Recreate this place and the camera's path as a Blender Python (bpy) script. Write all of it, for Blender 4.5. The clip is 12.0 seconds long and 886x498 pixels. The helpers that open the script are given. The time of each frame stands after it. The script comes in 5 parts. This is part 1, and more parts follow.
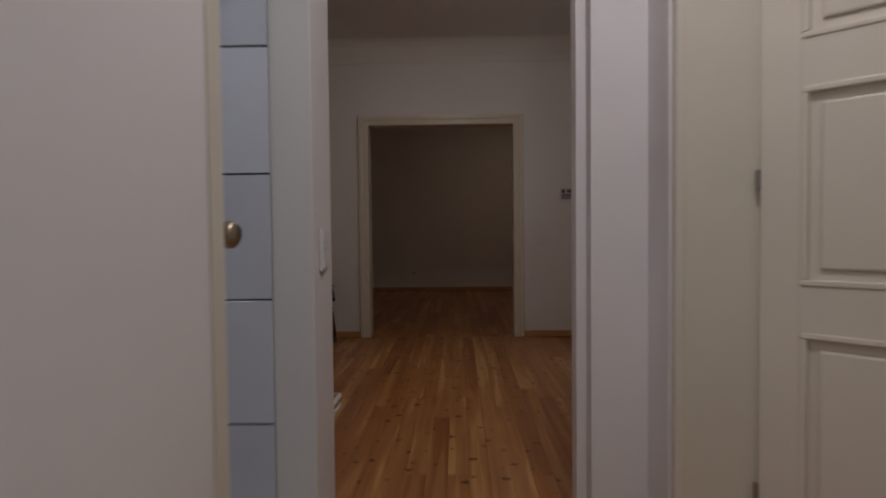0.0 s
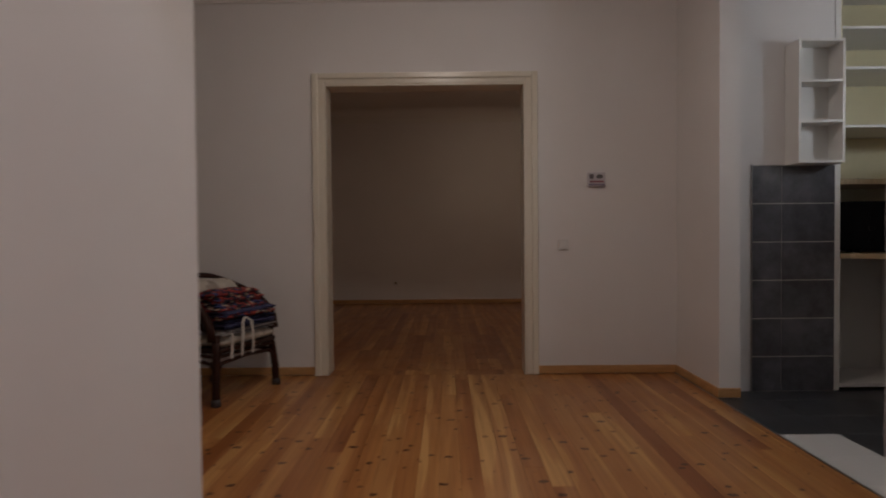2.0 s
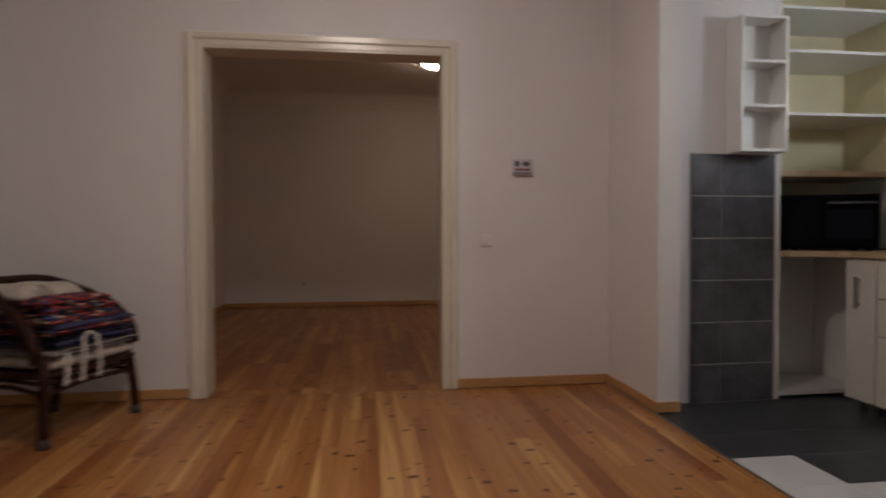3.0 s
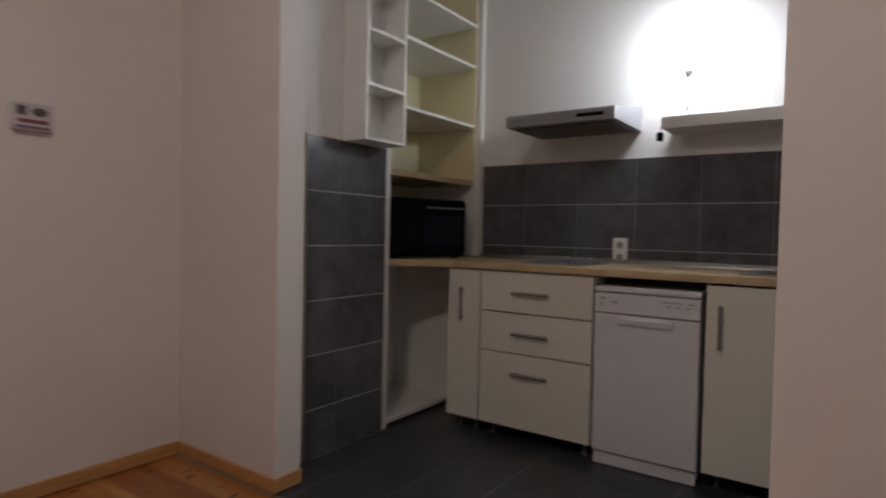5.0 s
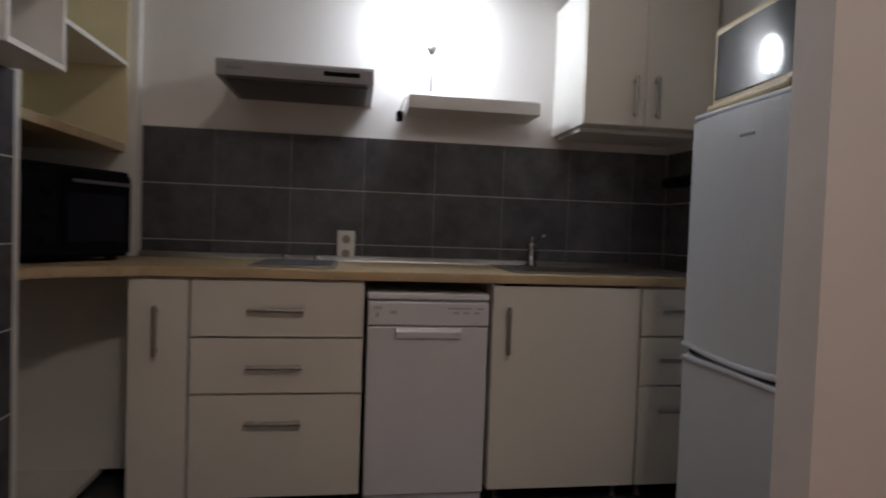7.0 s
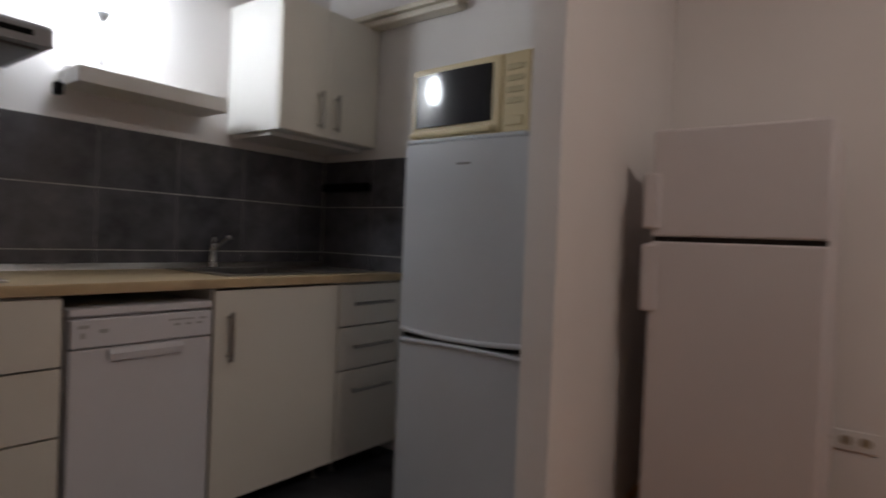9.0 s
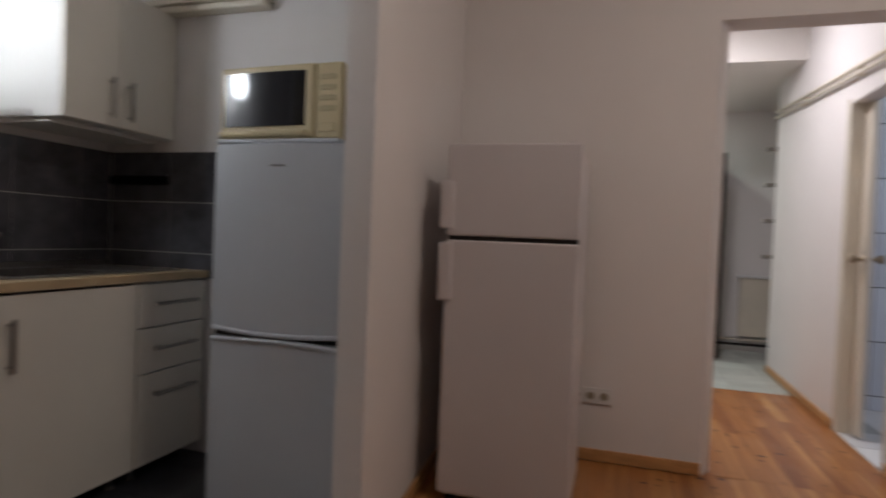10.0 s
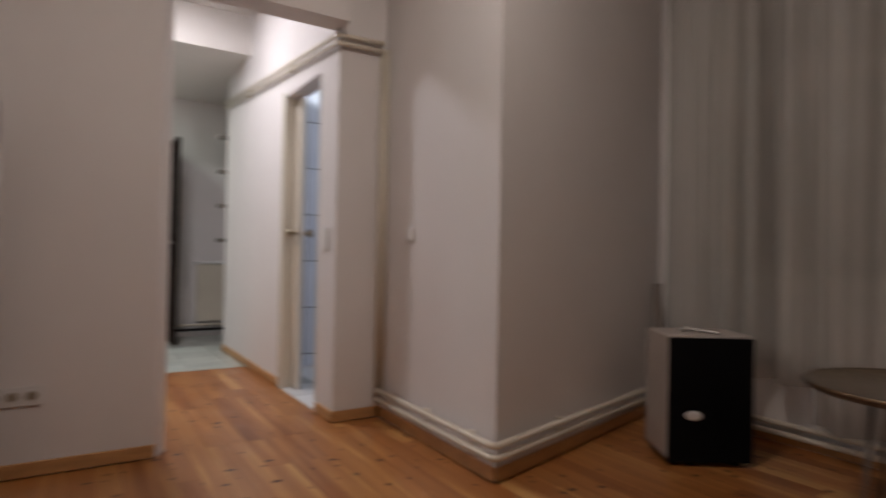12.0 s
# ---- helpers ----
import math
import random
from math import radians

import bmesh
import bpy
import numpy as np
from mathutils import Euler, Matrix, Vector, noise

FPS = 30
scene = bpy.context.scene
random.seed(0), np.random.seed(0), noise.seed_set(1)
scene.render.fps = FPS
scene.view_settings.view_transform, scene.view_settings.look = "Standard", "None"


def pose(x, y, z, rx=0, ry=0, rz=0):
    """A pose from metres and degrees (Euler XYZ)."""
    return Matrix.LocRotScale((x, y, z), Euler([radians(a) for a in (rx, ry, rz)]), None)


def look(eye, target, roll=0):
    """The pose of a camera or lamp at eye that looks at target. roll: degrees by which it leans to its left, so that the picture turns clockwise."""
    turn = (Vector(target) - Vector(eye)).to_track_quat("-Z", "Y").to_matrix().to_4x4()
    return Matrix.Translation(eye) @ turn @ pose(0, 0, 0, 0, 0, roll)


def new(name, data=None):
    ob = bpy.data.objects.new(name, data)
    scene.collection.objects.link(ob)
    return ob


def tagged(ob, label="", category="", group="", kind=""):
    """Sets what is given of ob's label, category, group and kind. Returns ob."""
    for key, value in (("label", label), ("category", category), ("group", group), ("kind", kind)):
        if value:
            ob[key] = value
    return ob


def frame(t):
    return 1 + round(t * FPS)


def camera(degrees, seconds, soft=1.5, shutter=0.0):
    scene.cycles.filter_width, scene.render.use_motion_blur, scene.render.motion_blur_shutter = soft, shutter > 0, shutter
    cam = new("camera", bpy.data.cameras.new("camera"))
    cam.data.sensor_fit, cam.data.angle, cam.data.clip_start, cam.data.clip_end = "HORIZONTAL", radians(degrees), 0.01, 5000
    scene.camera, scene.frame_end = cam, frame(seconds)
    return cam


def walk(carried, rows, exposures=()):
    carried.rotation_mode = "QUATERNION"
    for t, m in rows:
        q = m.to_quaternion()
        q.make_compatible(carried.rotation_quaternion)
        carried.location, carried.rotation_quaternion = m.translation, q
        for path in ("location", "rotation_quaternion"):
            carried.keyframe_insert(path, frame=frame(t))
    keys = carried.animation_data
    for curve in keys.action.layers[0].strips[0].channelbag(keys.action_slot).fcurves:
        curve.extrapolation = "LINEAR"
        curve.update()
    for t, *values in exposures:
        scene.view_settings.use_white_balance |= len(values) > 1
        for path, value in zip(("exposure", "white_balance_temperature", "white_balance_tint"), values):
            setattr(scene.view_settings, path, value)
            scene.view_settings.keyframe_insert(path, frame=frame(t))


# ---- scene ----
cam = camera(74.4, 12.0, soft=1.9, shutter=0.8)
PATH = [
    (0, (-0.319, 1.646, 1.084), (-0.372, 3.644, 1.021), -0.6),
    (0.5, (-0.318, 2.063, 1.096), (-0.37, 4.061, 1.029), -0.6),
    (1, (-0.293, 2.487, 1.075), (-0.338, 4.485, 1.004), -0.6),
    (1.5, (-0.312, 2.886, 1.083), (-0.356, 4.885, 1.012), -0.7),
    (2, (-0.333, 3.218, 1.036), (-0.347, 5.218, 0.992), -0.5),
    (2.5, (-0.26, 3.532, 1.037), (-0.139, 5.528, 0.983), -0.3),
    (3, (-0.236, 3.816, 1.004), (0.021, 5.799, 0.956), -0.2),
    (3.5, (-0.255, 4.116, 0.96), (0.413, 6.001, 0.929), 0.3),
    (3.7, (-0.222, 4.207, 0.954), (0.607, 6.027, 0.933), 0.6),
    (5.5, (-0.045, 5.378, 1.075), (1.778, 6.196, 1.0), 1.4),
    (6, (0.107, 5.647, 1.064), (2.054, 6.101, 0.995), 1.6),
    (6.5, (0.216, 5.851, 1.058), (2.215, 5.889, 1.0), 2.0),
    (6.7, (0.26, 5.942, 1.063), (2.256, 5.84, 1.001), 2.0),
    (8.5, (0.565, 6.526, 1.048), (2.089, 5.232, 1.016), 2.2),
    (9, (0.571, 6.715, 1.073), (1.777, 5.12, 1.043), 2.3),
    (9.5, (0.566, 6.866, 1.099), (1.451, 5.073, 1.06), 2.3),
    (10, (0.553, 6.908, 1.107), (1.134, 4.994, 1.068), 2.3),
    (10.5, (0.543, 6.908, 1.052), (0.756, 4.919, 1.045), 2.0),
    (11, (0.533, 6.905, 0.978), (0.307, 4.918, 0.999), 1.6),
    (11.5, (0.505, 6.819, 0.921), (-0.179, 4.94, 0.958), 1.5),
    (12, (0.482, 6.774, 0.94), (-0.596, 5.089, 0.964), 1.1),
]

# ---- light: night, lamps only ----
EXPOSURES = [(0.0, -0.9), (1.0, -0.65), (2.0, -0.15), (2.5, 0.07), (3.5, 0.62), (5.5, 0.15), (6.0, 0.08), (6.7, 0.17), (8.5, 0.06), (10.5, 0.17), (12.0, 0.17)]
walk(cam, [(t, look(eye, target, roll)) for t, eye, target, roll in PATH], EXPOSURES)
world = bpy.data.worlds.new("night")
world.use_nodes = True
world.node_tree.nodes["Background"].inputs["Color"].default_value = (0.25, 0.32, 0.5, 1)
world.node_tree.nodes["Background"].inputs["Strength"].default_value = 0.02
scene.world = world
KITCHEN_GLOW, LIVING_GLOW, HALL_GLOW, ENTRY_GLOW, BATH_GLOW, FAR_GLOW = 46.0, 54.0, 112.0, 60.0, 50.0, 19.0

# ---- helpers of the scene ----
WORLD = {}
rnd = random.Random(7)


def box(bm, x0, x1, y0, y1, z0, z1, bevel=0.0, seg=2):
    """Adds a box to bm, its edges rounded."""
    r = bmesh.ops.create_cube(bm, size=1.0, matrix=Matrix.Translation(((x0 + x1) / 2, (y0 + y1) / 2, (z0 + z1) / 2)) @ Matrix.Diagonal((x1 - x0, y1 - y0, z1 - z0, 1)))
    if bevel:
        edges = list({e for v in r["verts"] for e in v.link_edges})
        bmesh.ops.bevel(bm, geom=edges, offset=bevel, segments=seg, affect="EDGES", profile=0.5)
    return bm


def boxed(*a, **k):
    return box(bmesh.new(), *a, **k)


def tube(bm, points, radius, sides=10):
    """Adds a round bar along the points."""
    rings = []
    pts = [Vector(p) for p in points]
    for i, p in enumerate(pts):
        d = (pts[min(i + 1, len(pts) - 1)] - pts[max(i - 1, 0)]).normalized()
        q = d.to_track_quat("Z", "Y").to_matrix()
        r = radius[i] if isinstance(radius, (list, tuple)) else radius
        rings.append([bm.verts.new(p + q @ Vector((r * math.cos(2 * math.pi * k / sides), r * math.sin(2 * math.pi * k / sides), 0))) for k in range(sides)])
    for a, b in zip(rings, rings[1:]):
        for k in range(sides):
            bm.faces.new((a[k], a[(k + 1) % sides], b[(k + 1) % sides], b[k]))
    bm.faces.new(list(reversed(rings[0])))
    bm.faces.new(rings[-1])
    return bm


def tubed(points, radius, sides=10):
    return tube(bmesh.new(), points, radius, sides)


def lathe(bm, profile, centre, sides=28):
    """Adds a turned body: profile is (radius, height) pairs, from below upwards."""
    rings = [[bm.verts.new((centre[0] + r * math.cos(2 * math.pi * k / sides), centre[1] + r * math.sin(2 * math.pi * k / sides), centre[2] + z)) for k in range(sides)] for r, z in profile]
    for a, b in zip(rings, rings[1:]):
        for k in range(sides):
            bm.faces.new((a[k], a[(k + 1) % sides], b[(k + 1) % sides], b[k]))
    bm.faces.new(list(reversed(rings[0])))
    bm.faces.new(rings[-1])
    return bm


def prism(bm, outline, z0, z1):
    """Adds an upright body over an outline given anticlockwise in x, y."""
    a = [bm.verts.new((x, y, z0)) for x, y in outline]
    b = [bm.verts.new((x, y, z1)) for x, y in outline]
    n = len(a)
    bm.faces.new(list(reversed(a)))
    bm.faces.new(b)
    for k in range(n):
        bm.faces.new((a[k], a[(k + 1) % n], b[(k + 1) % n], b[k]))
    return bm


def extrude_y(bm, outline, y0, y1):
    """Adds a body with an outline in x, z drawn out along y."""
    a = [bm.verts.new((x, y0, z)) for x, z in outline]
    b = [bm.verts.new((x, y1, z)) for x, z in outline]
    n = len(a)
    bm.faces.new(a)
    bm.faces.new(list(reversed(b)))
    for k in range(n):
        bm.faces.new((a[(k + 1) % n], a[k], b[k], b[(k + 1) % n]))
    return bm


def mesh_of(name, bm, material, smooth=False):
    bmesh.ops.recalc_face_normals(bm, faces=bm.faces)
    me = bpy.data.meshes.new(name)
    bm.to_mesh(me)
    bm.free()
    me.materials.append(material)
    if smooth:
        me.shade_smooth()
    return me


def thing(name, m, label="", category="", group="", kind=""):
    """An Empty at the base of a thing, which carries its parts."""
    ob = new(name)
    ob.empty_display_size = 0.1
    ob.matrix_basis = m
    WORLD[ob.name] = m.copy()
    return tagged(ob, label, category, group, kind)


def part(name, bm, material, parent, label="", smooth=False, local=False):
    """One mesh under a thing or a part; bm is in the world's coordinates, or in the thing's own where local."""
    m = WORLD[parent.name]
    if not local:
        bm.transform(m.inverted())
    ob = new(name, mesh_of(name, bm, material, smooth))
    ob.parent = parent
    WORLD[ob.name] = m
    return tagged(ob, label)


def solid(name, bm, material, label="", category="", kind="", smooth=False, group=""):
    """One mesh that is a thing by itself."""
    ob = new(name, mesh_of(name, bm, material, smooth))
    WORLD[ob.name] = Matrix.Identity(4)
    return tagged(ob, label, category, group, kind)


# ---- materials ----
def nodes_of(name):
    m = bpy.data.materials.new(name)
    m.use_nodes = True
    nt = m.node_tree
    return m, nt, nt.nodes["Principled BSDF"]


def ramp(nt, fac, stops):
    r = nt.nodes.new("ShaderNodeValToRGB")
    el = r.color_ramp.elements
    while len(el) < len(stops):
        el.new(0.5)
    for e, (p, c) in zip(el, stops):
        e.position, e.color = p, (*c, 1)
    nt.links.new(fac, r.inputs["Fac"])
    return r.outputs["Color"]


def noise_of(nt, scale, detail=4.0, stretch=(1, 1, 1), rough=0.55):
    co = nt.nodes.new("ShaderNodeNewGeometry").outputs["Position"]
    mp = nt.nodes.new("ShaderNodeMapping")
    mp.inputs["Scale"].default_value = stretch
    nt.links.new(co, mp.inputs["Vector"])
    n = nt.nodes.new("ShaderNodeTexNoise")
    n.inputs["Scale"].default_value, n.inputs["Detail"].default_value, n.inputs["Roughness"].default_value = scale, detail, rough
    nt.links.new(mp.outputs["Vector"], n.inputs["Vector"])
    return n.outputs["Fac"]


def bump_of(nt, bsdf, height, strength, distance=0.002):
    b = nt.nodes.new("ShaderNodeBump")
    b.inputs["Strength"].default_value, b.inputs["Distance"].default_value = strength, distance
    nt.links.new(height, b.inputs["Height"])
    nt.links.new(b.outputs["Normal"], bsdf.inputs["Normal"])


def surface(name, colour, rough=0.5, metal=0.0, vary=0.06, scale=3.0, grain=60.0, bump=0.08, coat=0.0, stretch=(1, 1, 1), specular=0.5):
    """A painted, moulded or metal surface: two scales of variation, fine relief."""
    m, nt, b = nodes_of(name)
    lo = tuple(c * (1 - vary) for c in colour)
    hi = tuple(min(1, c * (1 + vary)) for c in colour)
    large = noise_of(nt, scale, 3, stretch)
    col = ramp(nt, large, [(0.3, lo), (0.7, hi)])
    nt.links.new(col, b.inputs["Base Color"])
    fine = noise_of(nt, grain, 3, stretch)
    mr = nt.nodes.new("ShaderNodeMapRange")
    mr.inputs["To Min"].default_value, mr.inputs["To Max"].default_value = max(0.02, rough - 0.07), min(1, rough + 0.07)
    nt.links.new(fine, mr.inputs["Value"])
    nt.links.new(mr.outputs["Result"], b.inputs["Roughness"])
    b.inputs["Metallic"].default_value, b.inputs["Coat Weight"].default_value = metal, coat
    b.inputs["Specular IOR Level"].default_value = specular
    if bump:
        bump_of(nt, b, fine, bump)
    return m


def glowing(name, colour, strength):
    m, nt, b = nodes_of(name)
    b.inputs["Base Color"].default_value = (0.8, 0.8, 0.8, 1)
    b.inputs["Emission Color"].default_value, b.inputs["Emission Strength"].default_value = (*colour, 1), strength
    return m


def pine():
    """Varnished pine boards: a tint of its own for each board, grain along y, knots."""
    m, nt, b = nodes_of("varnished_pine")
    info = nt.nodes.new("ShaderNodeObjectInfo").outputs["Random"]
    isl = nt.nodes.new("ShaderNodeNewGeometry").outputs["Random Per Island"]
    mix = nt.nodes.new("ShaderNodeMath")
    mix.operation = "ADD"
    nt.links.new(info, mix.inputs[0]), nt.links.new(isl, mix.inputs[1])
    fr = nt.nodes.new("ShaderNodeMath")
    fr.operation = "FRACT"
    nt.links.new(mix.outputs[0], fr.inputs[0])
    co = nt.nodes.new("ShaderNodeNewGeometry").outputs["Position"]
    shift = nt.nodes.new("ShaderNodeVectorMath")
    shift.operation = "SCALE"
    comb = nt.nodes.new("ShaderNodeCombineXYZ")
    nt.links.new(fr.outputs[0], comb.inputs[0]), nt.links.new(fr.outputs[0], comb.inputs[1])
    nt.links.new(comb.outputs[0], shift.inputs[0])
    shift.inputs["Scale"].default_value = 37.0
    add = nt.nodes.new("ShaderNodeVectorMath")
    nt.links.new(co, add.inputs[0]), nt.links.new(shift.outputs[0], add.inputs[1])
    mp = nt.nodes.new("ShaderNodeMapping")
    mp.inputs["Scale"].default_value = (1, 0.035, 1)
    nt.links.new(add.outputs[0], mp.inputs["Vector"])
    gr = nt.nodes.new("ShaderNodeTexNoise")
    gr.inputs["Scale"].default_value, gr.inputs["Detail"].default_value = 46, 6
    nt.links.new(mp.outputs[0], gr.inputs["Vector"])
    tint = ramp(nt, fr.outputs[0], [(0.0, (0.26, 0.084, 0.024)), (0.22, (0.36, 0.142, 0.04)), (0.55, (0.44, 0.205, 0.066)), (0.8, (0.40, 0.167, 0.048)), (1.0, (0.30, 0.108, 0.03))])
    grain = ramp(nt, gr.outputs["Fac"], [(0.3, (0.82, 0.76, 0.70)), (0.48, (0.97, 0.96, 0.94)), (0.68, (1.1, 1.13, 1.18))])
    mul = nt.nodes.new("ShaderNodeMix")
    mul.data_type, mul.blend_type = "RGBA", "MULTIPLY"
    mul.inputs[0].default_value = 1.0
    # wavy bands of pale sapwood along the board
    ms = nt.nodes.new("ShaderNodeMapping")
    ms.inputs["Scale"].default_value = (1, 0.055, 1)
    nt.links.new(add.outputs[0], ms.inputs["Vector"])
    sw = nt.nodes.new("ShaderNodeTexNoise")
    sw.inputs["Scale"].default_value, sw.inputs["Detail"].default_value, sw.inputs["Distortion"].default_value = 11, 1.5, 0.4
    nt.links.new(ms.outputs[0], sw.inputs["Vector"])
    sap = ramp(nt, sw.outputs["Fac"], [(0.38, (0.86, 0.78, 0.72)), (0.52, (1.0, 1.0, 1.0)), (0.585, (1.06, 1.1, 1.12)), (0.62, (1.3, 1.55, 1.75))])
    both = nt.nodes.new("ShaderNodeMix")
    both.data_type, both.blend_type = "RGBA", "MULTIPLY"
    both.inputs[0].default_value = 1.0
    nt.links.new(tint, both.inputs[6]), nt.links.new(sap, both.inputs[7])
    nt.links.new(both.outputs[2], mul.inputs[6]), nt.links.new(grain, mul.inputs[7])
    # knots: sparse dark ovals
    mk = nt.nodes.new("ShaderNodeMapping")
    mk.inputs["Scale"].default_value = (0.9, 1.5, 1)
    mk.inputs["Rotation"].default_value = (0, 0, 0.35)
    wob = nt.nodes.new("ShaderNodeTexNoise")
    wob.inputs["Scale"].default_value = 45
    nt.links.new(add.outputs[0], wob.inputs["Vector"])
    wsc = nt.nodes.new("ShaderNodeVectorMath")
    wsc.operation = "SCALE"
    wsc.inputs["Scale"].default_value = 0.022
    nt.links.new(wob.outputs["Color"], wsc.inputs[0])
    wad = nt.nodes.new("ShaderNodeVectorMath")
    nt.links.new(add.outputs[0], wad.inputs[0]), nt.links.new(wsc.outputs[0], wad.inputs[1])
    nt.links.new(wad.outputs[0], mk.inputs["Vector"])
    vo = nt.nodes.new("ShaderNodeTexVoronoi")
    vo.voronoi_dimensions = "2D"
    vo.inputs["Scale"].default_value, vo.inputs["Randomness"].default_value = 7.0, 1.0
    nt.links.new(mk.outputs[0], vo.inputs["Vector"])
    sep = nt.nodes.new("ShaderNodeSeparateColor")
    nt.links.new(vo.outputs["Color"], sep.inputs[0])
    size = nt.nodes.new("ShaderNodeMapRange")
    size.inputs["From Min"].default_value, size.inputs["From Max"].default_value = 0.25, 1.0
    size.inputs["To Min"].default_value, size.inputs["To Max"].default_value = 0.02, 0.17
    nt.links.new(sep.outputs[0], size.inputs["Value"])
    div = nt.nodes.new("ShaderNodeMath")
    div.operation = "SUBTRACT"
    nt.links.new(size.outputs[0], div.inputs[0]), nt.links.new(vo.outputs["Distance"], div.inputs[1])
    kn = ramp(nt, div.outputs[0], [(0.0, (1, 1, 1)), (0.012, (0.7, 0.5, 0.36)), (0.04, (0.22, 0.09, 0.045)), (0.07, (0.12, 0.045, 0.03))])
    mul2 = nt.nodes.new("ShaderNodeMix")
    mul2.data_type, mul2.blend_type = "RGBA", "MULTIPLY"
    mul2.inputs[0].default_value = 1.0
    nt.links.new(mul.outputs[2], mul2.inputs[6]), nt.links.new(kn, mul2.inputs[7])
    nt.links.new(mul2.outputs[2], b.inputs["Base Color"])
    b.inputs["Coat Weight"].default_value, b.inputs["Coat Roughness"].default_value = 0.15, 0.3
    rr = nt.nodes.new("ShaderNodeMapRange")
    rr.inputs["To Min"].default_value, rr.inputs["To Max"].default_value = 0.24, 0.46
    nt.links.new(noise_of(nt, 4.0), rr.inputs["Value"])
    nt.links.new(rr.outputs[0], b.inputs["Roughness"])
    bump_of(nt, b, gr.outputs["Fac"], 0.06)
    return m


def slate_tile(name, dark, light, rough, scale=9.0):
    """Dull glazed tile, clouded; each tile a little different."""
    m, nt, b = nodes_of(name)
    cloud = noise_of(nt, scale, 6, (1, 1, 1), 0.65)
    col = ramp(nt, cloud, [(0.32, dark), (0.7, light)])
    hsv = nt.nodes.new("ShaderNodeHueSaturation")
    mr = nt.nodes.new("ShaderNodeMapRange")
    mr.inputs["To Min"].default_value, mr.inputs["To Max"].default_value = 0.88, 1.1
    nt.links.new(nt.nodes.new("ShaderNodeObjectInfo").outputs["Random"], mr.inputs["Value"])
    nt.links.new(mr.outputs[0], hsv.inputs["Value"]), nt.links.new(col, hsv.inputs["Color"])
    nt.links.new(hsv.outputs[0], b.inputs["Base Color"])
    r2 = nt.nodes.new("ShaderNodeMapRange")
    r2.inputs["To Min"].default_value, r2.inputs["To Max"].default_value = rough - 0.02, rough + 0.04
    nt.links.new(noise_of(nt, 30), r2.inputs["Value"]), nt.links.new(r2.outputs[0], b.inputs["Roughness"])
    bump_of(nt, b, cloud, 0.006)
    return m


def fabric(name, stops, scale=34.0, rough=0.95, stretch=(1, 1, 1), hard=False):
    """Woven cloth with a blotchy print."""
    m, nt, b = nodes_of(name)
    co = nt.nodes.new("ShaderNodeNewGeometry").outputs["Position"]
    mp = nt.nodes.new("ShaderNodeMapping")
    mp.inputs["Scale"].default_value = stretch
    nt.links.new(co, mp.inputs["Vector"])
    vo = nt.nodes.new("ShaderNodeTexVoronoi")
    vo.inputs["Scale"].default_value = scale
    nt.links.new(mp.outputs[0], vo.inputs["Vector"])
    sep = nt.nodes.new("ShaderNodeSeparateColor")
    nt.links.new(vo.outputs["Color"], sep.inputs[0])
    out = ramp(nt, sep.outputs[0], stops)
    if hard:
        out.node.color_ramp.interpolation = "CONSTANT"
    nt.links.new(out, b.inputs["Base Color"])
    b.inputs["Roughness"].default_value = rough
    bump_of(nt, b, noise_of(nt, 350, 2), 0.3)
    return m


def sheer():
    m, nt, b = nodes_of("sheer_curtain_cloth")
    weave = noise_of(nt, 260, 3)
    nt.links.new(ramp(nt, weave, [(0.3, (0.58, 0.55, 0.52)), (0.7, (0.66, 0.63, 0.59))]), b.inputs["Base Color"])
    b.inputs["Roughness"].default_value = 0.9
    tr = nt.nodes.new("ShaderNodeBsdfTransparent")
    mx = nt.nodes.new("ShaderNodeMixShader")
    mx.inputs[0].default_value = 0.54
    nt.links.new(b.outputs[0], mx.inputs[1]), nt.links.new(tr.outputs[0], mx.inputs[2])
    nt.links.new(mx.outputs[0], nt.nodes["Material Output"].inputs["Surface"])
    return m


def clear_glass():
    m, nt, b = nodes_of("clear_glass")
    b.inputs["Transmission Weight"].default_value, b.inputs["Roughness"].default_value, b.inputs["IOR"].default_value = 1.0, 0.02, 1.45
    return m


PLASTER = surface("white_wall_paint", (0.75, 0.72, 0.71), 0.75, vary=0.025, scale=1.3, grain=140, bump=0.12, specular=0.3)
CEILING = surface("ceiling_paint", (0.74, 0.71, 0.68), 0.85, vary=0.03, scale=1.0, grain=120, bump=0.1, specular=0.2)
CREAM = surface("cream_gloss_paint", (0.71, 0.655, 0.555), 0.24, vary=0.025, scale=2, grain=220, bump=0.03)
DOORPAINT = surface("cream_door_paint", (0.71, 0.65, 0.55), 0.22, vary=0.025, scale=2, grain=180, bump=0.03)
PINE = pine()
SKIRT = surface("pine_skirting", (0.50, 0.27, 0.11), 0.42, vary=0.16, scale=9, grain=80, bump=0.06, stretch=(1, 1, 5))
WHITEBOARD = surface("white_laminate", (0.74, 0.72, 0.69), 0.42, vary=0.02, scale=2, grain=120, bump=0.02)
IVORY = surface("ivory_cabinet_foil", (0.735, 0.70, 0.63), 0.38, vary=0.02, scale=2, grain=120, bump=0.02)
YELLOWED = surface("yellowed_niche_paint", (0.73, 0.655, 0.44), 0.6, vary=0.05, scale=3, grain=90, bump=0.05)
WORKTOP = surface("beech_worktop", (0.50, 0.375, 0.225), 0.4, vary=0.14, scale=14, grain=90, bump=0.03, stretch=(4, 0.5, 1))
